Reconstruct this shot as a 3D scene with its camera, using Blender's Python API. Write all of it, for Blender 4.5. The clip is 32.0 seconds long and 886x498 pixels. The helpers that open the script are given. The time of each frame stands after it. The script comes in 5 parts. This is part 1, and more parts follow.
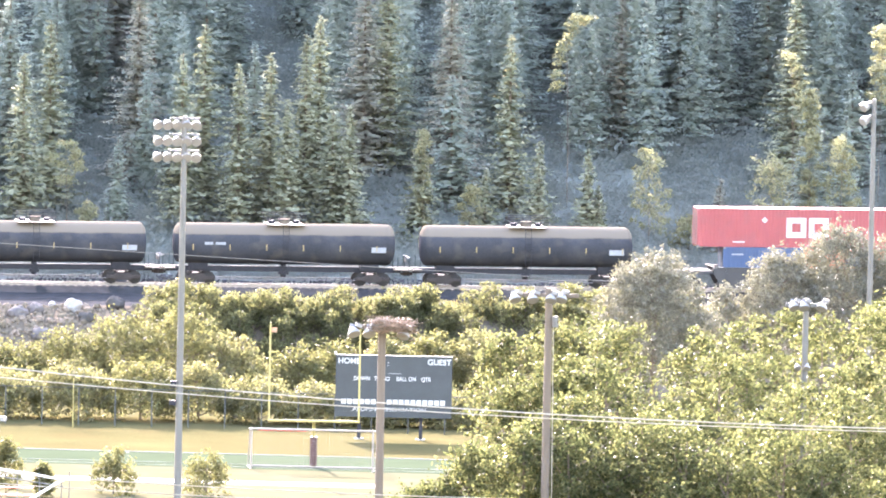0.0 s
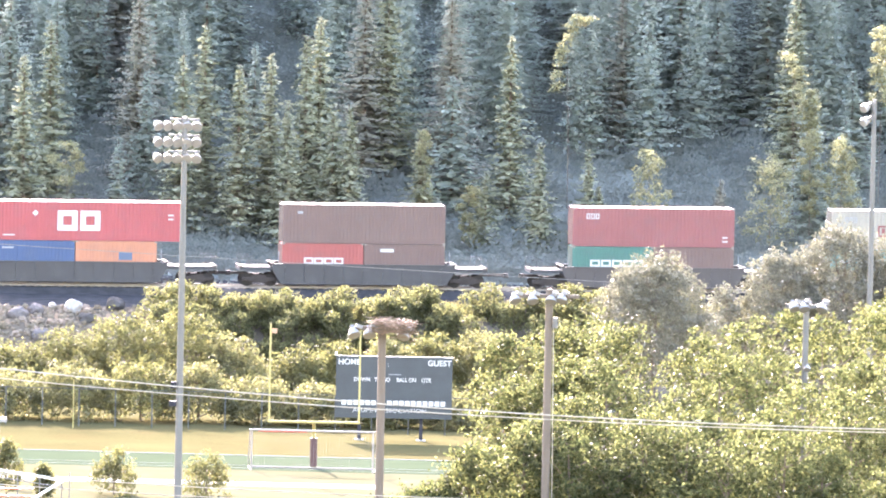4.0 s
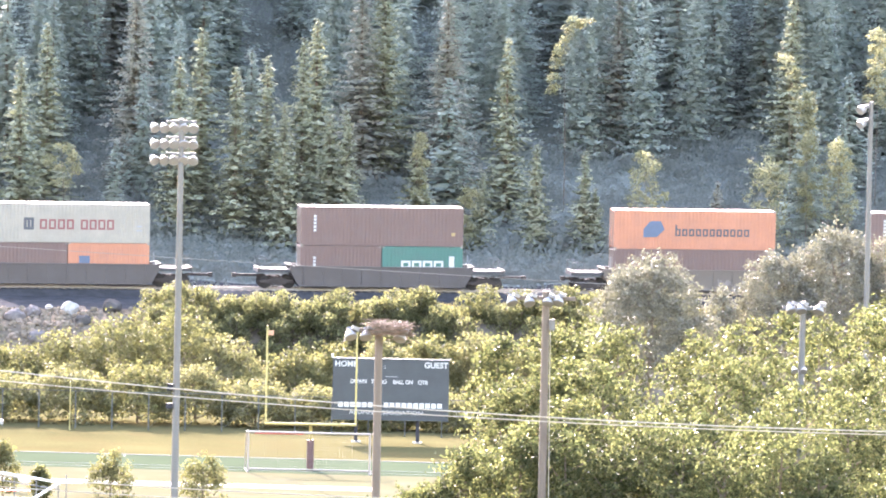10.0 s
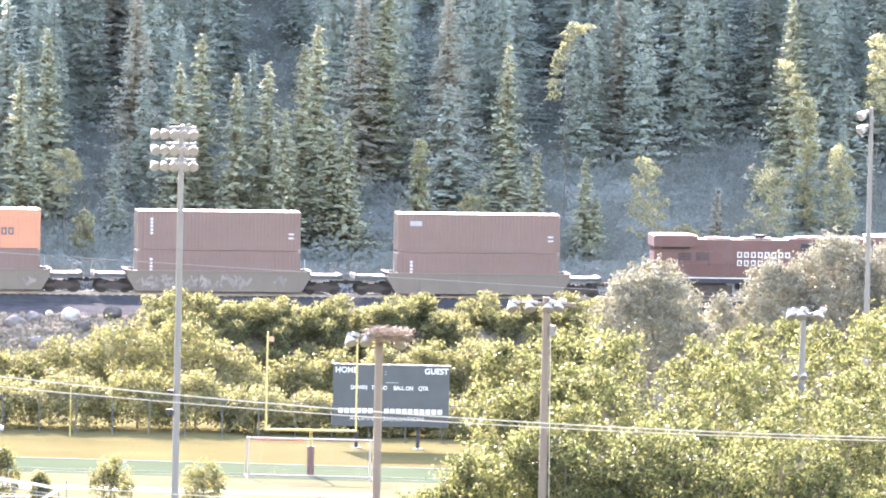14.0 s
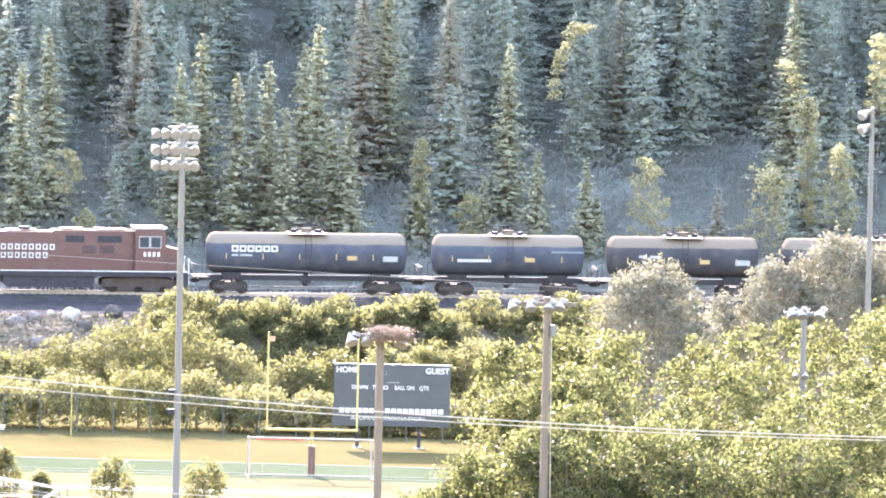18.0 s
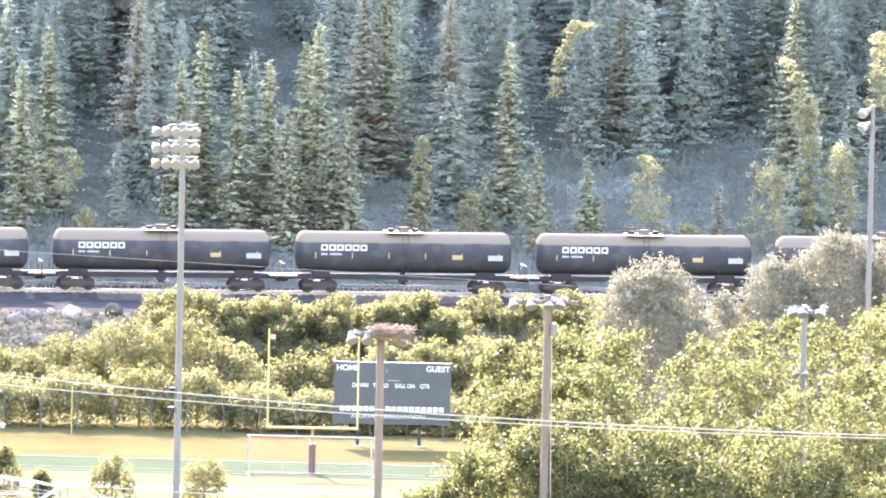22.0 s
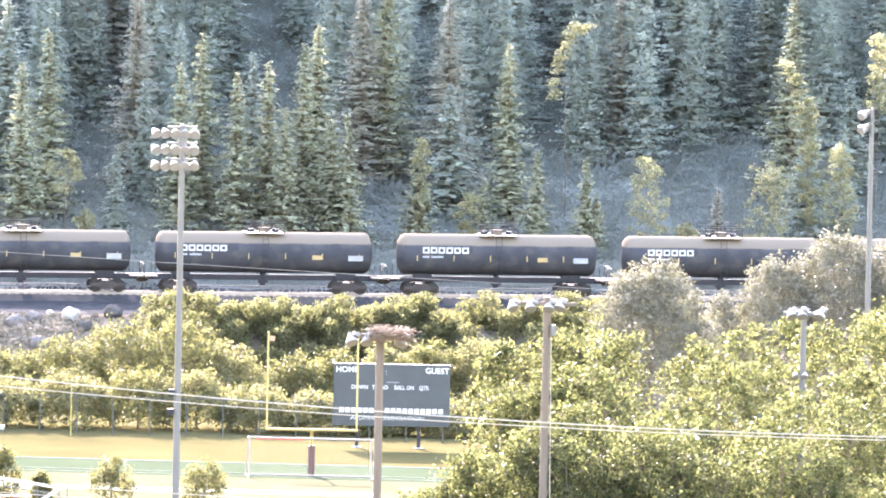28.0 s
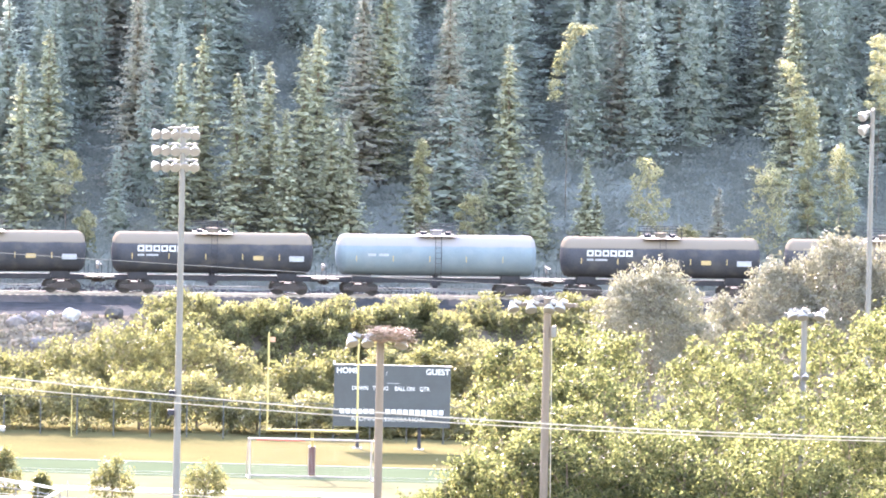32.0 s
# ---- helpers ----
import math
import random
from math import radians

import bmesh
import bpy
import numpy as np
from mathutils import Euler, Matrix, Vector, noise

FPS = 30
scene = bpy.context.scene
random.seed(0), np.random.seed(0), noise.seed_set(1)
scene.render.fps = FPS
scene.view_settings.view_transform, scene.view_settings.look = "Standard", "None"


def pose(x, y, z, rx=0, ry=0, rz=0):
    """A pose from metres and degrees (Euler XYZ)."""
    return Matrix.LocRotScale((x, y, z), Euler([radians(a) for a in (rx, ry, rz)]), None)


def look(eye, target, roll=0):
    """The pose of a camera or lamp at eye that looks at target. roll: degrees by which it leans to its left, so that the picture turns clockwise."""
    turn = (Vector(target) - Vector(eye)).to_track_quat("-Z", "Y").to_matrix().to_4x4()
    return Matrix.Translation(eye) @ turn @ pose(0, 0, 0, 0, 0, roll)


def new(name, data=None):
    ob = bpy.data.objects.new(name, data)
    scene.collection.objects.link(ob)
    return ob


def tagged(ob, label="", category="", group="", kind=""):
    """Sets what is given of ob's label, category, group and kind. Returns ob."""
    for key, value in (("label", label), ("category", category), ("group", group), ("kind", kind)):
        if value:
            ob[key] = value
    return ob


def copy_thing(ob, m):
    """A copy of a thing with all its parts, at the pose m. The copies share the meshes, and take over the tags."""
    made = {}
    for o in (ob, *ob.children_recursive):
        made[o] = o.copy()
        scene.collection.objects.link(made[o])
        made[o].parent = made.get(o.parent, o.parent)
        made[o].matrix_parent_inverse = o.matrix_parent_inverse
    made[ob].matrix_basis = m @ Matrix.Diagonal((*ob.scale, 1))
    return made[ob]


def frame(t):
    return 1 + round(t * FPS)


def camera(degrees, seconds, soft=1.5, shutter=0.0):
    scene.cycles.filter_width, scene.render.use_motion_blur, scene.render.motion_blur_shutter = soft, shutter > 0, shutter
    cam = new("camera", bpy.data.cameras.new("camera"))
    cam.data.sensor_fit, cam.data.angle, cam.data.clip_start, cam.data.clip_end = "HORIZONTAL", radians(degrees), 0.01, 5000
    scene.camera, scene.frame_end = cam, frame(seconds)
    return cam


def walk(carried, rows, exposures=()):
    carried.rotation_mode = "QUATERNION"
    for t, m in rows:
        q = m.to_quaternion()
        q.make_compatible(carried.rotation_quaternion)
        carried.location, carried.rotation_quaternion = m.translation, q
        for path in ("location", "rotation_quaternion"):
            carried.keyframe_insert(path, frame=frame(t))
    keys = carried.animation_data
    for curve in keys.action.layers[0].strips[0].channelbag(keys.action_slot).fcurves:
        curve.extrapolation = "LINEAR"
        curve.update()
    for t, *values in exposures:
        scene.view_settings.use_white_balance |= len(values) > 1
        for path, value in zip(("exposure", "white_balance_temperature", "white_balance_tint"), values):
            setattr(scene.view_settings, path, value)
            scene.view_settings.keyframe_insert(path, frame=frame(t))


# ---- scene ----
EYE = (0.0, 0.0, 62.0)


def aim(yaw, pitch, roll=1.2):
    """A pose at EYE: yaw in degrees to the left, pitch in degrees upwards."""
    a, b = radians(yaw), radians(pitch)
    d = Vector((-math.sin(a) * math.cos(b), math.cos(a) * math.cos(b), math.sin(b)))
    return look(EYE, Vector(EYE) + d * 100, roll)


cam = camera(4.5, 32.0, soft=1.9)
PATH = [
        (0, 0.0003, -4.0177), (0.5, 0.0038, -4.0126), (1, 0.0063, -4.0119), (1.5, -0.0033, -4.0091), (2, -0.0043, -4.0065), (2.5, -0.0047, -4.0114), (3, -0.0052, -4.0109), (3.5, -0.0011, -4.0112),
        (5.5, 0.0034, -4.0183), (6, -0.0067, -4.0124), (6.5, -0.0052, -4.0119), (7, -0.0045, -4.0134), (7.5, -0.0008, -4.0117), (8, -0.0005, -4.0074), (8.5, 0.0003, -4.0071), (9, 0.0000, -4.0082),
        (9.5, -0.0075, -4.0116), (10, -0.0153, -4.0020), (10.5, -0.0166, -3.9745), (11, -0.0085, -3.9756), (11.5, -0.0004, -3.9763), (12, -0.0070, -3.9765), (12.5, -0.0092, -3.9676), (13, -0.0127, -3.9714),
        (13.5, -0.0145, -3.9685), (14, -0.0132, -3.9713), (14.5, -0.0161, -3.9763), (16.5, -0.0047, -3.9636), (17, -0.0070, -3.9651), (17.5, -0.0102, -3.9737), (18, -0.0080, -3.9727), (18.5, -0.0125, -3.9758),
        (19, -0.0088, -3.9740), (19.5, -0.0129, -3.9805), (20, -0.0130, -3.9729), (20.5, -0.0083, -3.9735), (21, -0.0086, -3.9772), (21.5, -0.0116, -3.9818), (22, -0.0060, -3.9827), (22.5, 0.0004, -3.9875),
        (23, 0.0060, -3.9852), (23.5, 0.0011, -3.9826), (24, 0.0047, -3.9832), (24.5, 0.0052, -3.9730), (25, 0.0086, -3.9784), (25.5, -0.0068, -3.9767), (27.5, -0.0070, -3.9773), (28, -0.0094, -3.9740),
        (28.5, -0.0074, -3.9692), (29, -0.0138, -3.9766), (29.5, -0.0103, -3.9769), (30, -0.0082, -3.9854), (30.5, -0.0113, -3.9813), (31, -0.0047, -3.9763), (31.5, -0.0050, -3.9715), (32, -0.0066, -3.9684)]
STOPS = 3.76
walk(cam, [(t, aim(yaw, pitch)) for t, yaw, pitch in PATH],
     [(t, STOPS + s, 5850, 33) for t, s in ((0, 0.0), (6, -0.03), (7, -0.1), (8, -0.16), (10, -0.15), (11, -0.06), (12, 0.0), (17, 0.0), (23, 0.1), (32, 0.1))])

# ---- light ----
SUN_EL, SUN_AZ = 26.0, -15.0      # degrees above the horizon, degrees right of straight ahead
world = bpy.data.worlds.new("world")
scene.world = world
world.use_nodes = True
wn = world.node_tree.nodes
sky = wn.new("ShaderNodeTexSky")
sky.sky_type = "NISHITA"
sky.sun_disc = False
sky.sun_elevation, sky.sun_rotation = radians(SUN_EL), radians(SUN_AZ)
sky.air_density, sky.dust_density, sky.ozone_density = 2.0, 2.0, 0.6
wn["Background"].inputs["Strength"].default_value = 0.15
world.node_tree.links.new(sky.outputs["Color"], wn["Background"].inputs["Color"])
sun = new("sun", bpy.data.lights.new("sun", "SUN"))
sun.data.energy, sun.data.angle, sun.data.color = 4.2, radians(0.6), (1.0, 0.92, 0.78)
_e, _a = radians(SUN_EL), radians(SUN_AZ)
sun.matrix_world = look((0, 0, 0), (-math.sin(_a) * math.cos(_e), -math.cos(_a) * math.cos(_e), -math.sin(_e)))
sun.location = (0, 600, 300)

# ---- materials ----


def material(name, colour, rough=0.7, metal=0.0, var=0.25, scale=2.0, fine=30.0, bump=0.2, dirt=None, dirt_amount=0.5,
             coords="Object", spec=0.5, dust_sun=None, island=0.0, translucent=None, glow=(1.0, 1.0, 0.68), rand=0.0, stretch=(1, 1, 1)):
    m = bpy.data.materials.new(name)
    m.use_nodes = True
    n, l = m.node_tree.nodes, m.node_tree.links
    bsdf = n["Principled BSDF"]
    bsdf.inputs["Roughness"].default_value = rough
    bsdf.inputs["Metallic"].default_value = metal
    bsdf.inputs["Specular IOR Level"].default_value = spec
    tc = n.new("ShaderNodeTexCoord")
    mp = n.new("ShaderNodeMapping")
    mp.inputs["Scale"].default_value = stretch
    l.new(tc.outputs[coords], mp.inputs["Vector"])
    big = n.new("ShaderNodeTexNoise")
    big.inputs["Scale"].default_value, big.inputs["Detail"].default_value = scale, 5
    small = n.new("ShaderNodeTexNoise")
    small.inputs["Scale"].default_value, small.inputs["Detail"].default_value = fine, 3
    for x in (big, small):
        l.new(mp.outputs["Vector"], x.inputs["Vector"])
    add = n.new("ShaderNodeMath")
    add.operation = "MULTIPLY_ADD"
    add.inputs[1].default_value, add.inputs[2].default_value = 0.6, 0.2
    l.new(big.outputs["Fac"], add.inputs[0])
    add2 = n.new("ShaderNodeMath")
    add2.operation = "MULTIPLY_ADD"
    add2.inputs[1].default_value = 0.4
    l.new(small.outputs["Fac"], add2.inputs[0])
    l.new(add.outputs[0], add2.inputs[2])
    ramp = n.new("ShaderNodeValToRGB")
    c = Vector(colour[:3])
    lo, hi = c * (1 - var), c * (1 + var)
    ramp.color_ramp.elements[0].position, ramp.color_ramp.elements[1].position = 0.45, 0.95
    ramp.color_ramp.elements[0].color = (*[min(1, v) for v in lo], 1)
    ramp.color_ramp.elements[1].color = (*[min(1, v) for v in hi], 1)
    l.new(add2.outputs[0], ramp.inputs["Fac"])
    col = ramp.outputs["Color"]
    if dirt:
        spots = n.new("ShaderNodeTexNoise")
        spots.inputs["Scale"].default_value, spots.inputs["Detail"].default_value = scale * 1.7, 8
        l.new(mp.outputs["Vector"], spots.inputs["Vector"])
        r2 = n.new("ShaderNodeValToRGB")
        r2.color_ramp.elements[0].position, r2.color_ramp.elements[1].position = 0.48, 0.72
        r2.color_ramp.elements[1].color = (dirt_amount,) * 3 + (1,)
        l.new(spots.outputs["Fac"], r2.inputs["Fac"])
        mix = n.new("ShaderNodeMixRGB")
        l.new(r2.outputs["Color"], mix.inputs["Fac"])
        l.new(col, mix.inputs["Color1"])
        mix.inputs["Color2"].default_value = (*dirt, 1)
        col = mix.outputs["Color"]
    if dust_sun:
        # settled dust plus the sunlit top put into the colour, above a height with a ragged edge
        height, tone = dust_sun
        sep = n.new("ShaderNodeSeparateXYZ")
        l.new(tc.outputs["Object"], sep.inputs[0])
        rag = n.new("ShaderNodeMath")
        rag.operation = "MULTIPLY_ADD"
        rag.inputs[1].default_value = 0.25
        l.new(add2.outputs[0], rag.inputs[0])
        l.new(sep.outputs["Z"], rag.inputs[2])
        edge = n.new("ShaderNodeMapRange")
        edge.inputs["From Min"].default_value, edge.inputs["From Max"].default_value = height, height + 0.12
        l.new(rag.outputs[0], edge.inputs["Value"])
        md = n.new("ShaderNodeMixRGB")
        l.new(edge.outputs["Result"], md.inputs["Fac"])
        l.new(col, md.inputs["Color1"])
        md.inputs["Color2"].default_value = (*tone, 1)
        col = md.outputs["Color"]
    if island or rand:
        src = n.new("ShaderNodeNewGeometry").outputs["Random Per Island"] if island else n.new("ShaderNodeObjectInfo").outputs["Random"]
        hsv = n.new("ShaderNodeHueSaturation")
        mr = n.new("ShaderNodeMapRange")
        amount = island or rand
        mr.inputs["To Min"].default_value, mr.inputs["To Max"].default_value = 1 - amount, 1 + amount
        l.new(src, mr.inputs["Value"])
        l.new(mr.outputs["Result"], hsv.inputs["Value"])
        mh = n.new("ShaderNodeMapRange")
        mh.inputs["To Min"].default_value, mh.inputs["To Max"].default_value = 0.5 + 0.06 * amount, 0.5 - 0.06 * amount
        l.new(src, mh.inputs["Value"])
        l.new(mh.outputs["Result"], hsv.inputs["Hue"])
        l.new(col, hsv.inputs["Color"])
        col = hsv.outputs["Color"]
    l.new(col, bsdf.inputs["Base Color"])
    if bump:
        b = n.new("ShaderNodeBump")
        b.inputs["Strength"].default_value, b.inputs["Distance"].default_value = bump, 0.03
        l.new(add2.outputs[0], b.inputs["Height"])
        l.new(b.outputs["Normal"], bsdf.inputs["Normal"])
    if translucent:
        tr = n.new("ShaderNodeBsdfTranslucent")
        ms = n.new("ShaderNodeMixShader")
        ms.inputs["Fac"].default_value = translucent
        warm = n.new("ShaderNodeMixRGB")
        warm.blend_type = "MULTIPLY"
        warm.inputs["Fac"].default_value = 1.0
        warm.inputs["Color2"].default_value = (*glow, 1)
        bright = n.new("ShaderNodeHueSaturation")
        bright.inputs["Value"].default_value = 1.6
        l.new(col, bright.inputs["Color"])
        l.new(bright.outputs["Color"], warm.inputs["Color1"])
        l.new(warm.outputs["Color"], tr.inputs["Color"])
        l.new(bsdf.outputs["BSDF"], ms.inputs[1])
        l.new(tr.outputs["BSDF"], ms.inputs[2])
        l.new(ms.outputs["Shader"], n["Material Output"].inputs["Surface"])
    return m


GRASS = material("dry_grass", (0.067, 0.06, 0.027), 0.9, spec=0.0, scale=0.15, fine=4, var=0.3, dirt=(0.072, 0.053, 0.025))
TURF = material("artificial_turf", (0.044, 0.055, 0.033), 0.8, spec=0.0, scale=0.2, fine=5, var=0.15)
# worn grass made paler, the grazing glare of the near field in its colour
WORN_GLARE = material("worn_glare_grass", (0.078, 0.073, 0.042), 0.9, spec=0.0, scale=0.15, fine=3, var=0.15, dirt=(0.10, 0.092, 0.065))
EARTH = material("bank_earth", (0.092, 0.076, 0.056), 0.95, spec=0.0, scale=0.4, fine=6, var=0.4, bump=0.6)
# floor of the far hillside, its colour lifted pale for the haze before it
FOREST_FLOOR = material("hazy_forest_floor", (0.13, 0.138, 0.118), 0.95, spec=0.0, scale=0.3, fine=5, var=0.25, bump=0.6)
BALLAST = material("ballast", (0.038, 0.037, 0.037), 0.95, spec=0.0, scale=1.0, fine=14, var=0.5, bump=1.0)
CONCRETE = material("concrete", (0.3, 0.288, 0.264), 0.9, spec=0.0, scale=0.6, fine=12, var=0.2)
ROCK = material("boulder_stone", (0.085, 0.078, 0.073), 0.9, spec=0.0, scale=0.8, fine=9, var=0.45, bump=0.8, rand=0.35)
RIPRAP = material("riprap_stone", (0.14, 0.115, 0.085), 0.9, spec=0.0, scale=0.8, fine=9, var=0.25, bump=0.8, island=0.25)
PALE_ROCK = material("pale_limestone", (0.252, 0.24, 0.222), 0.9, spec=0.04, scale=0.8, fine=9, var=0.2, bump=0.8)
WATER = material("river_water", (0.03, 0.05, 0.05), 0.08, scale=0.3, fine=3, var=0.2, bump=0.3)
GALV = material("galvanised_steel", (0.118, 0.117, 0.112), 0.5, metal=0.3, scale=1.0, fine=20, var=0.12)
LAMP_METAL = material("floodlight_aluminium", (0.216, 0.208, 0.196), 0.5, metal=0.1, scale=3, fine=20, var=0.1)
LAMP_GLASS = material("floodlight_glass", (0.192, 0.18, 0.164), 0.45, scale=3, fine=20, var=0.1)
WOOD = material("weathered_pole_wood", (0.112, 0.087, 0.064), 0.85, scale=0.7, fine=25, var=0.3, bump=0.5, stretch=(6, 6, 0.6))
TWIG = material("nest_twigs", (0.17, 0.12, 0.08), 0.9, scale=4, fine=20, var=0.4, island=0.4)
BARK = material("bark", (0.12, 0.09, 0.065), 0.9, scale=1.5, fine=18, var=0.4, bump=0.6)
YELLOW = material("yellow_paint", (0.298, 0.254, 0.089), 0.5, scale=1.5, fine=20, var=0.1)
WHITE = material("white_paint", (0.80, 0.79, 0.76), 0.5, scale=1.5, fine=20, var=0.08)
MARK = material("field_line_paint", (0.155, 0.155, 0.145), 0.9, spec=0.0, scale=0.6, fine=8, var=0.08)
MAROON = material("maroon_vinyl", (0.06, 0.027, 0.026), 0.6, scale=2, fine=15, var=0.2)
NET = material("net_cord", (0.27, 0.24, 0.222), 0.8, scale=2, fine=10, var=0.1)
BOARD = material("scoreboard_black", (0.028, 0.034, 0.038), 0.55, scale=0.8, fine=15, var=0.3)
FENCE = material("fence_steel", (0.05, 0.055, 0.05), 0.7, metal=0.0, scale=2, fine=15, var=0.2)
CABLE = material("cable_sheath", (0.295, 0.264, 0.212), 0.8, spec=0.1, scale=1, fine=12, var=0.15)
DARK_CABLE = material("dark_wire", (0.16, 0.14, 0.115), 0.6, scale=1, fine=12, var=0.15)
RED_PAINT = material("red_bench_paint", (0.45, 0.06, 0.04), 0.5, scale=2, fine=15, var=0.15)
FADED_ORANGE = material("faded_orange_cloth", (0.36, 0.20, 0.12), 0.8, scale=2, fine=15, var=0.2)
DARK = material("dark_fitting", (0.03, 0.03, 0.035), 0.5, spec=0.08, scale=2, fine=15, var=0.3)

POPLAR = material("poplar_leaf", (0.058, 0.064, 0.033), 0.42, spec=0.05, scale=0.5, fine=6, var=0.25, bump=0, island=0.55, translucent=0.66)
WILLOW = material("willow_leaf", (0.089, 0.088, 0.043), 0.6, spec=0.12, scale=0.4, fine=6, var=0.25, bump=0, island=0.32, translucent=0.5)
SHRUB = material("shrub_leaf", (0.106, 0.103, 0.056), 0.6, spec=0.12, scale=0.4, fine=6, var=0.3, bump=0, island=0.32, translucent=0.5)
BANK_LEAF = material("bank_shrub_leaf", (0.093, 0.093, 0.048), 0.6, spec=0.12, scale=0.4, fine=6, var=0.3, bump=0, island=0.45, translucent=0.6)
SILVER = material("silvery_leaf", (0.132, 0.127, 0.104), 0.5, spec=0.04, scale=0.5, fine=6, var=0.25, bump=0, island=0.32, translucent=0.25)
# needles far paler and greyer than real: distance haze put into the colour
SPRUCE = material("hazy_spruce_needles", (0.244, 0.263, 0.221), 0.9, spec=0.0, scale=0.3, fine=6, var=0.12, bump=0, island=0.10, translucent=0.48, glow=(0.95, 1.0, 0.98))
# warm copy of the needles, with sunlight put into the colour
SPRUCE_WARM = material("warm_lit_spruce_needles", (0.236, 0.224, 0.178), 0.9, spec=0.0, scale=0.3, fine=6, var=0.15, bump=0, island=0.15, translucent=0.42, glow=(0.95, 1.0, 0.98))
# brush greyed and lightened likewise, with the haze in its base colour
BRUSH = material("hazy_brush_leaf", (0.153, 0.16, 0.137), 0.9, spec=0.0, scale=0.3, fine=6, var=0.15, bump=0, island=0.12, translucent=0.4, glow=(0.97, 1.0, 0.9))
# yellow-green copy of the needles for trees that should look sunlit
LIT_SPRUCE = material("lit_spruce_needles", (0.221, 0.227, 0.164), 0.8, spec=0.0, scale=0.3, fine=6, var=0.18, bump=0, island=0.18, translucent=0.25)
GOAL_PAINT = material("dull_white_paint", (0.234, 0.201, 0.177), 0.6, scale=1.5, fine=20, var=0.1)
ASPEN = material("aspen_leaf", (0.189, 0.185, 0.121), 0.5, spec=0.12, scale=0.5, fine=6, var=0.25, bump=0, island=0.32, translucent=0.45)

STRAW = material("straw_grass", (0.121, 0.108, 0.055), 0.8, spec=0.0, scale=0.4, fine=6, var=0.3, bump=0, island=0.4, translucent=0.3)
# tank paints: the last pair is the dusty upper side, coloured as if sunlit
TANK_BLACK = material("tank_black_paint", (0.043, 0.044, 0.049), 0.85, spec=0.0, scale=0.5, fine=10, var=0.4, bump=0.05, dirt=(0.09, 0.082, 0.072), dirt_amount=0.6, dust_sun=(3.88, (0.135, 0.112, 0.086)))
TANK_BLUE = material("tank_dark_blue_paint", (0.05, 0.056, 0.07), 0.85, spec=0.0, scale=0.5, fine=10, var=0.3, bump=0.05, dirt=(0.10, 0.095, 0.09), dirt_amount=0.5, dust_sun=(3.88, (0.14, 0.118, 0.092)))
TANK_WHITE = material("tank_pale_blue_paint", (0.124, 0.153, 0.166), 0.62, spec=0.0, scale=0.5, fine=10, var=0.2, bump=0.05, dirt=(0.17, 0.185, 0.195), dirt_amount=0.5, dust_sun=(3.88, (0.19, 0.175, 0.165)))
BOGIE = material("bogie_iron", (0.045, 0.038, 0.034), 0.8, spec=0.08, scale=1.5, fine=12, var=0.4)
WHEEL_IRON = material("rusty_wheel_iron", (0.035, 0.032, 0.03), 0.8, metal=0.0, spec=0.08, scale=1.5, fine=12, var=0.3)
STEEL = material("worn_steel", (0.2, 0.185, 0.17), 0.45, metal=0.8, scale=1.5, fine=12, var=0.2)
DECK_STEEL = material("worn_deck_steel", (0.12, 0.104, 0.086), 0.8, spec=0.05, scale=1.5, fine=12, var=0.3)
BOARD_WHITE = material("board_lettering", (0.4, 0.4, 0.385), 0.6, scale=2, fine=14, var=0.12)
DECAL_WHITE = material("decal_white", (0.351, 0.351, 0.338), 0.6, scale=2, fine=14, var=0.12)
DECAL_YELLOW = material("decal_yellow", (0.26, 0.19, 0.08), 0.6, scale=2, fine=14, var=0.12)
DECAL_GREY = material("decal_grey", (0.21, 0.217, 0.224), 0.6, scale=2, fine=14, var=0.2)
DECAL_RED = material("decal_red", (0.15, 0.045, 0.045), 0.6, scale=2, fine=14, var=0.12)
DECAL_DARK = material("decal_dark", (0.05, 0.052, 0.058), 0.6, scale=2, fine=14, var=0.12)
DECAL_BLUE = material("decal_blue", (0.06, 0.085, 0.13), 0.6, scale=2, fine=14, var=0.12)
OLD_GRAFFITI = material("faded_spray_paint", (0.13, 0.11, 0.1), 0.6, scale=1.2, fine=8, var=0.5)
GRAFFITI = material("spray_paint", (0.11, 0.11, 0.105), 0.6, scale=1.2, fine=8, var=0.5)


def box_paint(name, colour):
    return material(name, colour, 0.55, scale=0.6, fine=9, var=0.15, bump=0.05, dirt=tuple(v * 0.6 + 0.03 for v in colour), dirt_amount=0.45)


C_RED = box_paint("container_red", (0.244, 0.048, 0.049))
C_MAROON = box_paint("container_maroon", (0.165, 0.052, 0.05))
C_BROWN = box_paint("container_brown", (0.098, 0.06, 0.05))
C_WHITE = box_paint("container_white", (0.218, 0.2, 0.16))
C_ORANGE = box_paint("container_orange", (0.306, 0.128, 0.07))
C_BLUE = box_paint("container_blue", (0.027, 0.054, 0.119))
C_TEAL = box_paint("container_teal", (0.064, 0.157, 0.153))
C_GREEN = box_paint("container_green", (0.03, 0.1, 0.08))
C_HRED = box_paint("container_bright_red", (0.216, 0.053, 0.045))
WELL_BROWN = box_paint("well_car_brown", (0.046, 0.038, 0.035))
WELL_YELLOW = box_paint("well_car_faded_yellow", (0.088, 0.07, 0.054))
WELL_DARK = box_paint("well_car_dark", (0.03, 0.029, 0.03))
LOCO_RED = box_paint("locomotive_red", (0.06, 0.023, 0.019))
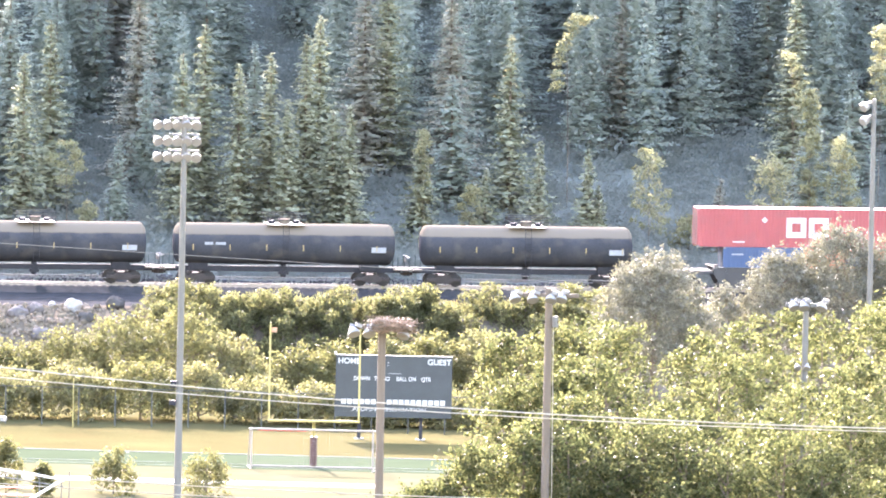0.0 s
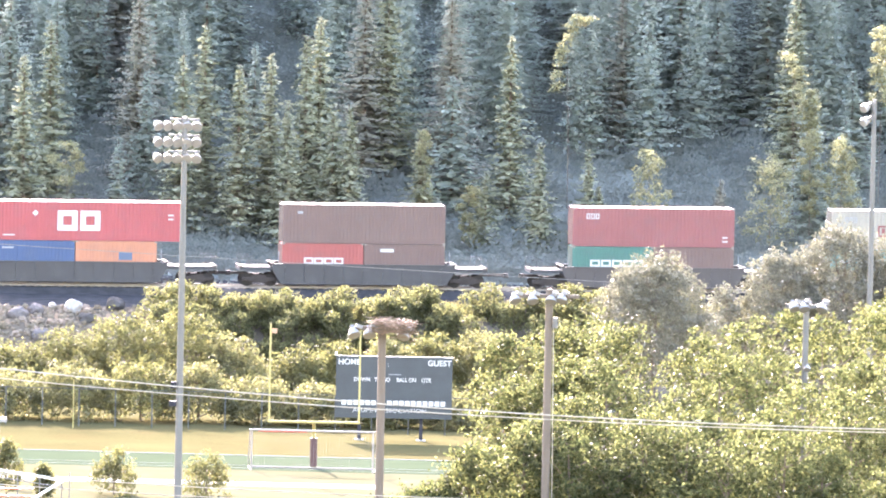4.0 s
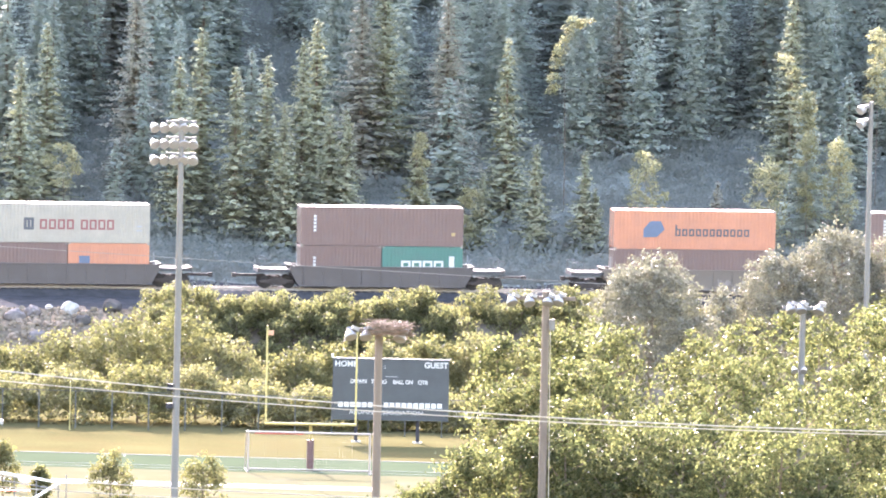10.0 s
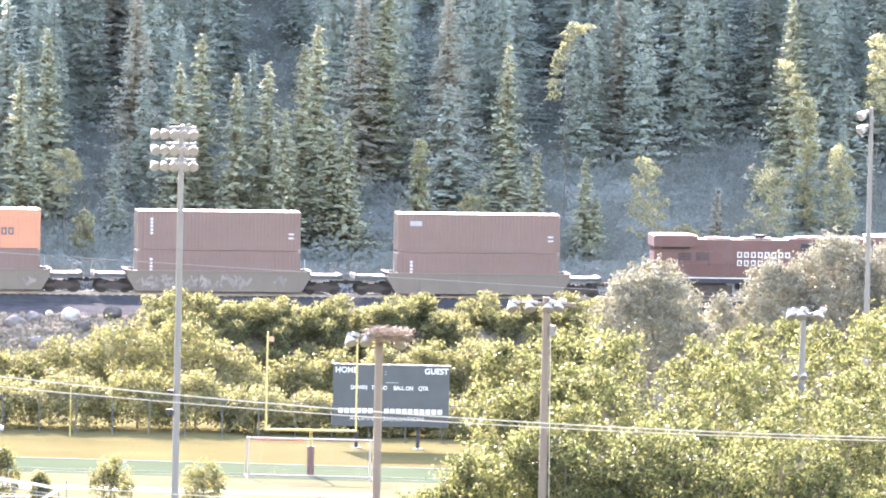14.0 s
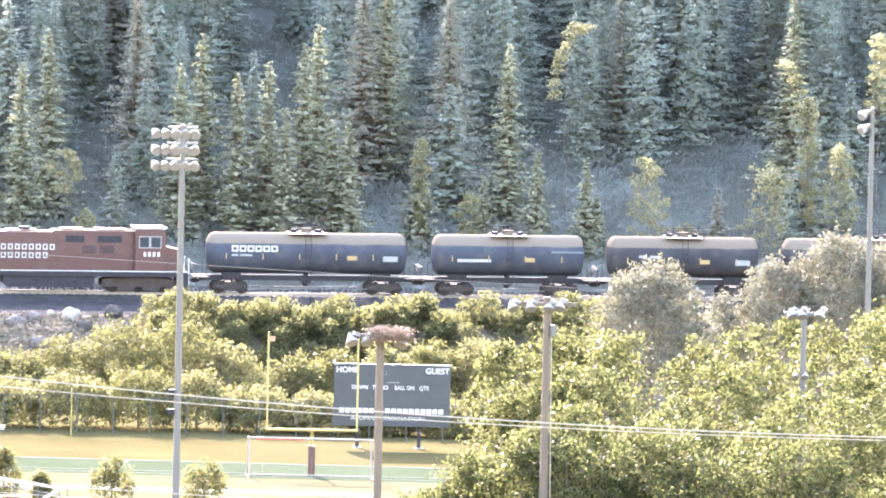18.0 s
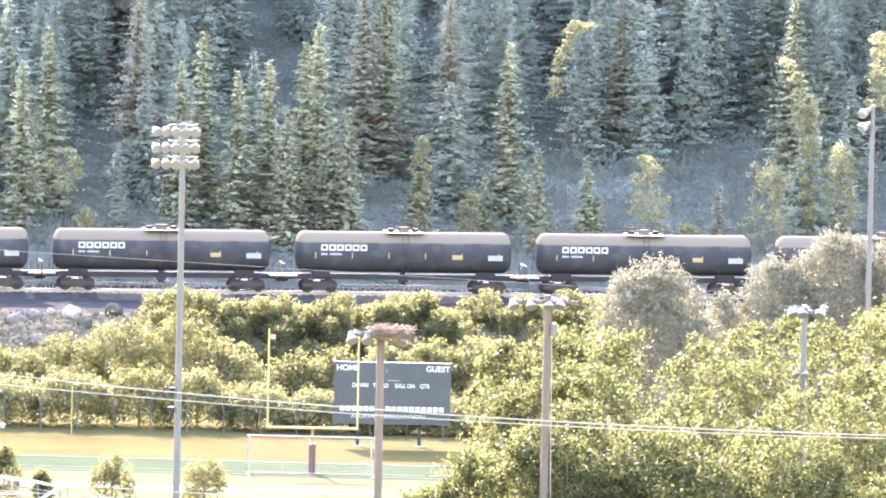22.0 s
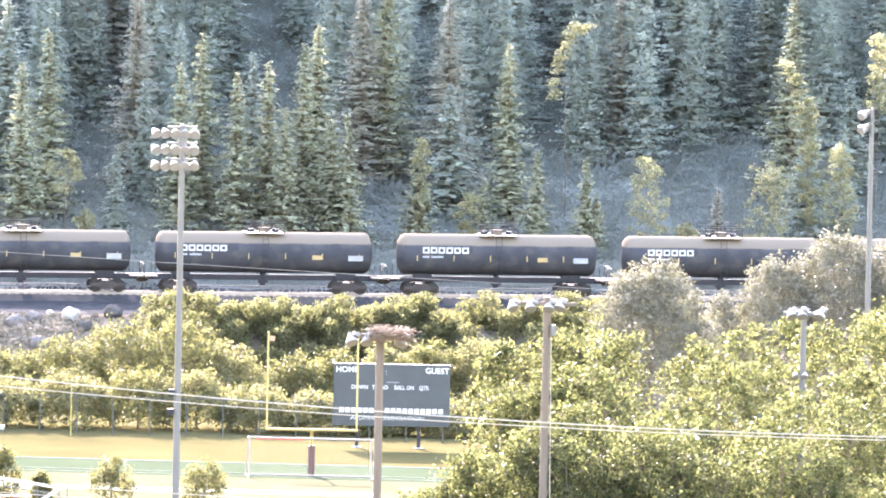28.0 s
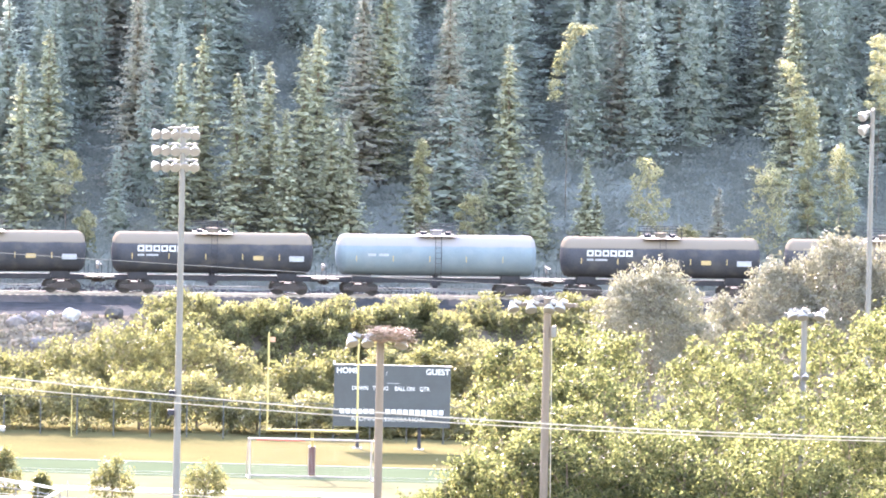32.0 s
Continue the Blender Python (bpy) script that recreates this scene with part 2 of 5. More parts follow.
# dusty tan with the roof's sunlit cream tone put into the colour
ROOF_SUN_DUST = material("sun_toned_dusty_sheet", (0.25, 0.205, 0.16), 0.9, spec=0.0, scale=1.0, fine=8, var=0.3)
GLASS = material("cab_glass", (0.03, 0.04, 0.05), 0.08, scale=1, fine=5, var=0.2, bump=0)

# ---- mesh tools ----


class Shape:
    """Collects vertices and faces of one mesh."""

    def __init__(self):
        self.v, self.f = [], []

    def add(self, verts, faces):
        k = len(self.v)
        self.v += [tuple(p) for p in verts]
        self.f += [tuple(i + k for i in face) for face in faces]
        return self

    def box(self, x0, x1, y0, y1, z0, z1, m=None, bevel=0.0):
        b = min(bevel, (x1 - x0) / 2.1, (y1 - y0) / 2.1)
        if b > 0:
            ring = [(x0 + b, y0), (x1 - b, y0), (x1, y0 + b), (x1, y1 - b), (x1 - b, y1), (x0 + b, y1), (x0, y1 - b), (x0, y0 + b)]
        else:
            ring = [(x0, y0), (x1, y0), (x1, y1), (x0, y1)]
        n = len(ring)
        pts = [Vector((x, y, z)) for z in (z0, z1) for x, y in ring]
        if m is not None:
            pts = [m @ p for p in pts]
        return self.add(pts, [tuple(range(n))[::-1], tuple(range(n, 2 * n))] + [(i, (i + 1) % n, n + (i + 1) % n, n + i) for i in range(n)])

    def rod(self, a, b, r, r2=None, n=8):
        a, b = Vector(a), Vector(b)
        d = (b - a).normalized()
        u = d.orthogonal().normalized()
        w = d.cross(u)
        r2 = r if r2 is None else r2
        pts = []
        for c, q in ((a, r), (b, r2)):
            pts += [c + (u * math.cos(6.28318 * i / n) + w * math.sin(6.28318 * i / n)) * q for i in range(n)]
        return self.add(pts, [tuple(range(n))[::-1], tuple(range(n, 2 * n))] + [(i, (i + 1) % n, n + (i + 1) % n, n + i) for i in range(n)])

    def pipe(self, pts, r, n=6):
        pts = [Vector(q) for q in pts]
        out, last = [], None
        for k, q in enumerate(pts):
            d = (pts[min(k + 1, len(pts) - 1)] - pts[max(k - 1, 0)]).normalized()
            u = d.orthogonal() if last is None else last - d * last.dot(d)
            u = last = u.normalized()
            w = d.cross(u)
            out += [q + (u * math.cos(6.28318 * i / n) + w * math.sin(6.28318 * i / n)) * r for i in range(n)]
        m = len(pts)
        faces = [tuple(range(n))[::-1], tuple(range((m - 1) * n, m * n))]
        for k in range(m - 1):
            faces += [(k * n + i, k * n + (i + 1) % n, (k + 1) * n + (i + 1) % n, (k + 1) * n + i) for i in range(n)]
        return self.add(out, faces)

    def lathe(self, rings, n=24, m=None):
        """rings: (axial x, radius) along the x axis."""
        pts = [Vector((x, q * math.cos(6.28318 * i / n), q * math.sin(6.28318 * i / n))) for x, q in rings for i in range(n)]
        if m is not None:
            pts = [m @ p for p in pts]
        faces = [tuple(range(n))[::-1], tuple(range((len(rings) - 1) * n, len(rings) * n))]
        for k in range(len(rings) - 1):
            faces += [(k * n + i, k * n + (i + 1) % n, (k + 1) * n + (i + 1) % n, (k + 1) * n + i) for i in range(n)]
        return self.add(pts, faces)

    def prism(self, outline, y0, y1):
        """An outline in x and z, drawn out along y."""
        n = len(outline)
        pts = [(x, y, z) for y in (y0, y1) for x, z in outline]
        return self.add(pts, [tuple(range(n)), tuple(range(n, 2 * n))[::-1]] + [(i, n + i, n + (i + 1) % n, (i + 1) % n) for i in range(n)])

    def mesh(self, name, mat, smooth=False):
        me = bpy.data.meshes.new(name)
        me.from_pydata(self.v, [], self.f)
        me.materials.append(mat)
        if smooth:
            me.polygons.foreach_set("use_smooth", [True] * len(me.polygons))
            me.set_sharp_from_angle(angle=radians(40))
        me.update()
        return me


def part(name, shape, mat, parent=None, label="", smooth=False, kind=""):
    me = shape if isinstance(shape, bpy.types.Mesh) else shape.mesh(name, mat, smooth)
    ob = new(name, me)
    if parent is not None:
        ob.parent = parent
    if label or kind:
        tagged(ob, label, kind=kind)
    return ob


def thing(name, label, category, group="", at=(0, 0, 0), rz=0.0):
    ob = new(name)
    ob.empty_display_size = 0.3
    ob.matrix_world = pose(*at, rz=rz)
    return tagged(ob, label, category, group)


def quads_mesh(name, corners, mat):
    """A mesh of loose quads from an array (n, 4, 3)."""
    n = len(corners)
    me = bpy.data.meshes.new(name)
    me.vertices.add(4 * n)
    me.vertices.foreach_set("co", np.ascontiguousarray(corners, dtype=np.float32).ravel())
    me.loops.add(4 * n)
    me.loops.foreach_set("vertex_index", np.arange(4 * n, dtype=np.int32))
    me.polygons.add(n)
    me.polygons.foreach_set("loop_start", np.arange(0, 4 * n, 4, dtype=np.int32))
    me.materials.append(mat)
    me.update(calc_edges=True)
    return me


def soft_spray(me, corners, up=0.4, out=0.9, axis=None):
    """Shade sprays as one soft mass: normals lean up and away from the trunk."""
    mid = corners.mean(axis=1)
    away = (mid - (0 if axis is None else axis)) * np.array([1, 1, 0])
    away /= np.linalg.norm(away, axis=1)[:, None] + 0.2
    nor = away * out + np.array([0, 0, up])
    nor /= np.linalg.norm(nor, axis=1)[:, None]
    me.normals_split_custom_set_from_vertices(np.repeat(nor, 4, axis=0))
    return me


def facing(corners, axis=None):
    """Turn each spray's upper side away from the trunk."""
    mid = corners.mean(axis=1)
    away = mid - (0 if axis is None else axis)
    nor = np.cross(corners[:, 2] - corners[:, 0], corners[:, 3] - corners[:, 1])
    flip = (nor * (away * np.array([1, 1, 0]) + np.array([0, 0, 0.3]))).sum(axis=1) < 0
    out = corners.copy()
    out[flip] = corners[flip][:, ::-1]
    return out


def leaf_quads(rng, centres, size, up=0.25, outward=None):
    """Leaves as small folded-free quads at the given centres, randomly turned."""
    n = len(centres)
    nor = rng.normal(size=(n, 3))
    nor[:, 2] += up
    if outward is not None:
        nor += outward * 0.3
    nor /= np.linalg.norm(nor, axis=1)[:, None]
    u = np.cross(nor, rng.normal(size=(n, 3)))
    u /= np.linalg.norm(u, axis=1)[:, None]
    w = np.cross(nor, u)
    s = size * rng.uniform(0.6, 1.35, n)[:, None]
    a, b = u * s, w * s * 0.62
    return np.stack([centres - a, centres - b + a * 0.1, centres + a, centres + b + a * 0.1], axis=1)


def crown_mesh(name, seed, blobs, count, leaf, mat, fill=0.45):
    """A crown of many leaves in clumps on the shells of several ellipsoids: rows of x, y, z, rx, rz."""
    rng = np.random.default_rng(seed)
    vol = np.array([b[3] ** 2 * b[4] for b in blobs]) ** 0.75
    share = np.maximum(30, (count * vol / vol.sum())).astype(int)
    out = []
    for (x, y, z, rx, rz), k in zip(blobs, share):
        clumps = max(5, k // 9)
        d = rng.normal(size=(clumps, 3))
        d /= np.linalg.norm(d, axis=1)[:, None]
        d[:, 2] = np.where(d[:, 2] < -0.55, -d[:, 2], d[:, 2])
        rad = rng.uniform(fill, 1.08, clumps) ** 0.6
        c = d * rad[:, None] * np.array([rx, rx, rz]) + np.array([x, y, z])
        pick = rng.integers(0, clumps, k)
        spread = 0.13 * (rx + rz) / 2 + leaf
        pts = c[pick] + rng.normal(size=(k, 3)) * spread * np.array([1, 1, 0.7])
        out.append(leaf_quads(rng, pts, leaf, outward=d[pick]))
    return quads_mesh(name, np.concatenate(out), mat)


def spruce_quads(seed, h, r, bare=0.08, dense=1.0, ragged=0.25):
    """Sprays of needles of a spruce: drooping boughs in whorls."""
    rng = np.random.default_rng(seed)
    out = []
    z = h * bare
    while z < h * 0.985:
        f = (z / h - bare) / (1 - bare)
        reach = r * (1 - f) ** 0.85 * rng.uniform(1 - ragged, 1 + ragged * 0.6) + 0.12
        n = max(5, int((8 + 7 * (1 - f)) * dense))
        for a in rng.uniform(0, 6.2832, n):
            L = reach * rng.uniform(0.6, 1.15)
            steps = max(2, int(L / 0.23))
            ca, sa = math.cos(a), math.sin(a)
            for s in range(steps):
                t = (s + 0.6) / steps
                d = L * t
                cz = z - d * 0.26 * (1 - 0.6 * f) + 0.16 * L * t * t
                wd = (0.27 * (1 - t) + 0.13) * rng.uniform(0.7, 1.3) * (0.55 + 0.45 * (1 - f))
                ln = L / steps * 0.95
                o = np.array([ca * d, sa * d, cz]) + rng.normal(size=3) * 0.06
                ax = np.array([ca, sa, -0.30 + rng.normal() * 0.15]) * ln
                sd = np.array([-sa, ca, rng.normal() * 0.25]) * wd
                dn = np.array([0, 0, -0.05 - 0.08 * rng.random()])
                out.append([o - ax * 0.5, o + sd + dn, o + ax * 0.75, o - sd + dn])
        z += (0.22 + 0.08 * (1 - f)) / dense ** 0.5
    return np.array(out)
# ---- ground ----
TRACK_Y, TRACK_TURN, RAIL_Z = 839.0, 8.0, 0.31
CREST = -14.5      # the level gravel strip before the track ends here, and the bank falls away
TC, TS = math.cos(radians(TRACK_TURN)), math.sin(radians(TRACK_TURN))


def off_track(x, y):
    """Metres behind (+) or before (-) the track's centre line."""
    return -max(-420, min(420, x)) * TS + (y - TRACK_Y) * TC


def on_track(p, w=0.0):
    return (p * TC - w * TS, TRACK_Y + p * TS + w * TC)


def ground_z(x, y):
    bump = noise.noise((x * 0.11, y * 0.11, 0)) * 0.5 + noise.noise((x * 0.4, y * 0.4, 3)) * 0.2
    w = off_track(x, y)
    if w > 5.0:
        # steepened beyond 70 m to raise the unseen trees that block the sun
        h = -0.4 + max(0.0, min(w, 70) - 24) * 0.22 + max(0.0, min(w, 115) - 70) * 0.52 + max(0.0, w - 115) * 0.03
        return h + bump * min(1, (w - 5) / 4)
    if w > CREST:
        return -0.30
    d = CREST - w
    far = max(-6.8, -0.30 - min(d, 5.0) * 0.2 - max(0.0, d - 5.0) * 0.6 + bump * min(1, d / 3))
    if y > 768:
        return far
    if y > 722:
        return -0.05 * (y - 722) if y < 752 else -1.5 - 5.3 * (y - 752) / 16
    if y > 655:
        return 0.0
    h = (655 - y) * 0.055
    return min(60.4, max(h if y > 60 else 32.7, 60.4 - 0.22 * (y - 6)))


def build_ground():
    xs = sorted({*np.linspace(-4500, -500, 9), *np.linspace(-400, -60, 18), *np.arange(-56, 56.1, 1.0), *np.linspace(60, 400, 18), *np.linspace(500, 4500, 9)})
    ys = sorted({*np.linspace(-2500, -100, 7), *np.arange(-10, 60, 4.0), *np.arange(60, 640, 20.0), *np.arange(650, 718, 4.0), *np.arange(718, 740, 3.0), *np.arange(740, 800, 2.0),
                 *np.arange(800, 880, 1.0), *np.arange(880, 1000, 3.0), *np.linspace(1050, 4600, 12)})
    verts = [(x, y, ground_z(x, y)) for y in ys for x in xs]
    nx = len(xs)
    faces, mats = [], []
    for j in range(len(ys) - 1):
        for i in range(nx - 1):
            faces.append((j * nx + i, j * nx + i + 1, (j + 1) * nx + i + 1, (j + 1) * nx + i))
            cx, cy = (xs[i] + xs[i + 1]) / 2, (ys[j] + ys[j + 1]) / 2
            w = off_track(cx, cy)
            # dark ballast also runs 15 m behind the track, as the shade under the cars
            mats.append(2 if w > 15 else 3 if w > CREST - 0.4 else 1 if cy > 756 else 0)
    me = bpy.data.meshes.new("ground")
    me.from_pydata(verts, [], faces)
    for m in (GRASS, EARTH, FOREST_FLOOR, BALLAST):
        me.materials.append(m)
    me.polygons.foreach_set("material_index", mats)
    me.polygons.foreach_set("use_smooth", [True] * len(faces))
    ground = new("ground", me)
    tagged(ground, "grassy valley ground with an earth bank and wooded hillside", "ground", kind="structure")


def sheet(name, x0, x1, y0, y1, z, mat, label, category, thick=0.02, kind="structure"):
    ob = part(name, Shape().box(x0, x1, y0, y1, z - thick, z), mat)
    return tagged(ob, label, category, kind=kind)


build_ground()
sheet("water", -420, 420, 756, 846, -6.0, WATER, "slow river water below the railway bank", "water", 0.1)
# the sports field, with lines nearly square to the view


def field_sheet(name, u0, u1, v0, v1, z, mat, label, category, thick=0.02):
    ob = part(name, Shape().box(u0, u1, v0, v1, -thick, 0), mat)
    ob.matrix_world = pose(-10.0, 697.0, z, rz=-4.0)
    return tagged(ob, label, category, kind="structure")


field_sheet("turf", -48, 40, -90, -0.2, 0.020, TURF, "green artificial turf of a sports field", "turf", 0.05)
field_sheet("worn_field", -48, 40, -88, -10.5, 0.040, WORN_GLARE, "worn playing surface with sunlit glare in its pale colour", "field", 0.05)
for k, (v, wd) in enumerate(((-0.2, 0.30), (-7.2, 0.12), (-9.0, 0.10))):
    field_sheet("field_line", -40, 30, v - wd, v, 0.050, MARK, "white painted field line", "line", 0.01)
path_ob = field_sheet("path", -16, 8, -21, -18.6, 0.055, CONCRETE, "pale worn path across the field", "path", 0.02)

# ---- railway ----


def build_track():
    bed = thing("railway_track", "railway track of two steel rails on a ballast bed", "track", at=(*on_track(0), RAIL_Z), rz=TRACK_TURN)
    bed["kind"] = "structure"
    part("ballast_bed", Shape().add([(-400, -3.2, -0.7), (400, -3.2, -0.7), (400, -1.7, -0.2), (-400, -1.7, -0.2), (400, 1.7, -0.2), (-400, 1.7, -0.2), (400, 3.2, -0.7), (-400, 3.2, -0.7)],
         [(0, 1, 2, 3), (3, 2, 4, 5), (5, 4, 6, 7), (7, 6, 1, 0), (0, 3, 5, 7), (1, 6, 4, 2)]), BALLAST, bed, "grey crushed stone ballast")
    for y in (-0.755, 0.755):
        s = Shape().box(-400, 400, y - 0.035, y + 0.035, -0.05, 0.0)
        s.box(-400, 400, y - 0.012, y + 0.012, -0.14, -0.05).box(-400, 400, y - 0.07, y + 0.07, -0.17, -0.14)
        part("rail", s, STEEL, bed, "worn steel rail")
    tie = Shape().box(-0.11, 0.11, -1.3, 1.3, -0.28, -0.17).mesh("tie", WOOD)
    for k in range(140):
        ob = part("tie", tie, WOOD, bed)
        ob.location = (-42 + k * 0.6, 0, 0)


build_track()

# ---- rolling stock; each car's own x runs along the track ----
CARS = []          # things that ride on the track, with their place along it
K = 0.04257        # metres along the track to one unit of the train's list


def ride(ob, p):
    CARS.append((ob, p))
    return ob


def ring(s, x, z, w, h, t, y):
    """A square ring, as a plain shape on a side wall, in the wall's x and z."""
    for x0, x1, z0, z1 in ((x, x + w, z + h - t, z + h), (x, x + w, z, z + t), (x, x + t, z + t, z + h - t), (x + w - t, x + w, z + t, z + h - t)):
        s.box(x0, x1, y - 0.006, y, z0, z1)
    return s


def bars(s, x, z, widths, h, gap, y):
    for w in widths:
        s.box(x, x + w, y - 0.006, y, z, z + h)
        x += w + gap
    return s


def rings(s, x, z, n, w, h, t, gap, y):
    for k in range(n):
        ring(s, x + k * (w + gap), z, w, h, t, y)
    return s


WHEEL = Shape().lathe([(-0.07, 0.30), (-0.07, 0.46), (0.05, 0.455), (0.05, 0.49), (0.07, 0.49), (0.07, 0.30)], 20, pose(0, 0, 0, rz=90)).mesh("wheel", WHEEL_IRON)
AXLE = Shape().rod((0, -0.85, 0), (0, 0.85, 0), 0.08).mesh("axle", BOGIE)
FRAME_S = Shape()
for _y in (-1.0, 1.0):
    FRAME_S.prism([(-1.25, 0.38), (-1.25, 0.62), (-0.6, 0.66), (-0.45, 0.85), (0.45, 0.85), (0.6, 0.66), (1.25, 0.62), (1.25, 0.38), (0.8, 0.38), (0.5, 0.25), (-0.5, 0.25), (-0.8, 0.38)], _y - 0.09, _y + 0.09)
    for _x in (-0.88, 0.88):
        FRAME_S.rod((_x, _y - 0.16, 0.48), (_x, _y + 0.16, 0.48), 0.12)
    for _x in (-0.2, 0, 0.2):
        FRAME_S.rod((_x, _y, 0.3), (_x, _y, 0.7), 0.085)
FRAME_S.box(-0.22, 0.22, -1.0, 1.0, 0.55, 0.8)
FRAME = FRAME_S.mesh("bogie", BOGIE)


def bogie(parent, x):
    b = part("bogie", FRAME, BOGIE, parent, "dark cast iron bogie")
    b.location = (x, 0, 0)
    for dx in (-0.88, 0.88):
        a = part("axle", AXLE, BOGIE, b)
        a.location = (dx, 0, 0.46)
        for y in (-0.755, 0.755):
            wl = part("wheel", WHEEL, STEEL, b)
            wl.location = (dx, y, 0.46)
            wl.rotation_euler = (0, 0, math.pi if y < 0 else 0)
    return b


def coupler(parent, x0, x1):
    s = Shape().box(min(x0, x1), max(x0, x1), -0.09, 0.09, 0.80, 1.0)
    s.box(x1 - 0.18, x1 + 0.18, -0.18, 0.18, 0.74, 1.06, bevel=0.08)
    return part("coupler", s, BOGIE, parent)


REFLECTOR = Shape().box(-0.035, 0.035, -0.014, 0.01, -0.42, 0.02).mesh("reflector", DECAL_YELLOW)


def tank_car(length, paint, colour, marks, p, radius=1.52):
    ob = thing("tank_car", "%s cylindrical railway tank car with dusty sunlit top" % colour, "tank car", "tank cars of the train")
    h = length / 2
    zc = 3.02
    rr = radius
    prof = [(-h, 0.05), (-h + 0.02, rr * 0.45), (-h + 0.12, rr * 0.75), (-h + 0.30, rr * 0.92), (-h + 0.52, rr * 0.995), (-h + 0.6, rr)]
    n = 6
    for k in range(1, n):
        prof.append((-h + 0.6 + (length - 1.2) * k / n, rr))
    prof += [(-x, q) for x, q in reversed(prof[:6])]
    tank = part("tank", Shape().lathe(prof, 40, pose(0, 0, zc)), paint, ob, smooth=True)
    for k in range(1, n):
        x = -h + 0.6 + (length - 1.2) * k / n
        seam = Shape().lathe([(x - 0.025, rr - 0.02), (x - 0.02, rr + 0.008), (x + 0.02, rr + 0.008), (x + 0.025, rr - 0.02)], 40, pose(0, 0, zc))
        part("weld_seam", seam, paint, tank)
    # saddle and sill
    part("centre_sill", Shape().box(-h - 0.5, h + 0.5, -0.28, 0.28, 0.95, 1.35), DARK, ob)
    for x in (-h + 1.9, h - 1.9):
        part("saddle", Shape().box(x - 0.7, x + 0.7, -0.5, 0.5, 1.1, 1.8), DARK, ob)
    # thin rods added for the bright line of sunlit rail between the bogies
    for y in (-1.05, 1.05):
        part("sun_line_rod", Shape().rod((-h * 0.70, y, 0.42), (h * 0.70, y, 0.42), 0.03), STEEL, ob, "thin pale rod added for the sunlit line above the rail")
    part("outlet_valve", Shape().rod((0, 0, 0.55), (0, 0, 1.6), 0.22).box(-0.35, 0.35, -0.3, 0.3, 0.75, 1.0), DARK, ob)
    for sx in (-1, 1):
        e = Shape().box(min(sx * (h - 0.1), sx * (h + 0.95)), max(sx * (h - 0.1), sx * (h + 0.95)), -1.4, 1.4, 1.18, 1.28)
        part("end_platform", e, DECK_STEEL, ob, "worn steel end platform")
        rail = Shape()
        for y in (-1.38, 1.38):
            rail.pipe([(sx * (h + 0.1), y, 1.28), (sx * (h + 0.1), y, 2.2)], 0.018)
        rail.pipe([(sx * (h + 0.9), -1.38, 1.28), (sx * (h + 0.9), -1.38, 2.15), (sx * (h + 0.9), 1.38, 2.15), (sx * (h + 0.9), 1.38, 1.28)], 0.018)
        part("end_handrail", rail, DARK, ob)
        part("brake_wheel", Shape().lathe([(-0.03, 0.22), (-0.03, 0.28), (0.03, 0.28), (0.03, 0.22)], 14, pose(sx * (h + 0.95), 0.6, 1.95)), STEEL, ob)
        coupler(ob, sx * (h + 0.5), sx * (h + 0.85))
        bogie(ob, sx * (h - 1.75))
    # top fittings
    z = zc + rr
    part("manway", Shape().rod((0, 0, z - 0.1), (0, 0, z + 0.28), 0.42, n=16).rod((0, 0, z + 0.28), (0, 0, z + 0.34), 0.46, n=16), paint, ob, "domed manway with a bolted lid", smooth=True)
    for x in (-0.95, 0.9):
        part("valve_housing", Shape().rod((x, 0, z - 0.1), (x, 0, z + 0.23), 0.24, n=12), DARK, ob)
    part("walkway", Shape().box(-1.4, 1.4, -1.25, -0.5, z - 0.07, z - 0.01).box(-1.4, 1.4, 0.5, 1.25, z - 0.07, z - 0.01), STEEL, ob, "galvanised grating walkway round the manway")
    for y in (-1.25, 1.25):
        g = Shape()
        for zz in (0.35, 0.72):
            g.rod((-1.55, y, z + zz), (1.55, y, z + zz), 0.025)
        for x in (-1.4, -0.5, 0.5, 1.4):
            g.rod((x, y, z - 0.06), (x, y, z + 0.72), 0.02)
        part("top_handrail", g, DARK, ob)
    for y in (-1, 1):
        lad = Shape()
        for x in (-0.22, 0.22):
            lad.pipe([(x, y * 1.35, z - 0.06), (x, y * 1.62, zc), (x, y * 1.45, 0.9)], 0.02)
        for k in range(9):
            t = k / 9
            zz = 0.95 + t * (z - 1.05)
            yy = 1.45 + 0.17 * (zz - 0.9) / (zc - 0.9) if zz < zc else 1.62 - 0.27 * (zz - zc) / (z - zc)
            lad.rod((-0.22, y * yy, zz), (0.22, y * yy, zz), 0.014, n=5)
        part("ladder", lad, DARK, ob)
    # marks on the side that faces the valley
    k = -h + 1.35
    while k < h - 0.6:
        r = part("reflector", REFLECTOR, DECAL_YELLOW, tank)
        r.location = (k, -rr, zc)
        k += 2.75
    if "name" in marks:
        m = rings(Shape(), -h + 1.75, zc + 0.15, 6, 0.5, 0.46, 0.12, 0.09, -rr - 0.0)
        part("lettering", m, DECAL_WHITE, tank, "row of bold white block shapes")
        part("lettering", bars(Shape(), -h + 1.75, zc - 0.18, (0.5, 0.9), 0.14, 0.15, -rr - 0.004), DECAL_GREY, tank)
    if "number" in marks:
        part("lettering", bars(Shape(), -h + 1.75, zc - 0.45, (0.18,) * 4 + (0.2,) + (0.18,) * 6, 0.22, 0.05, -rr - 0.0), DECAL_WHITE, tank, "row of small white bars")
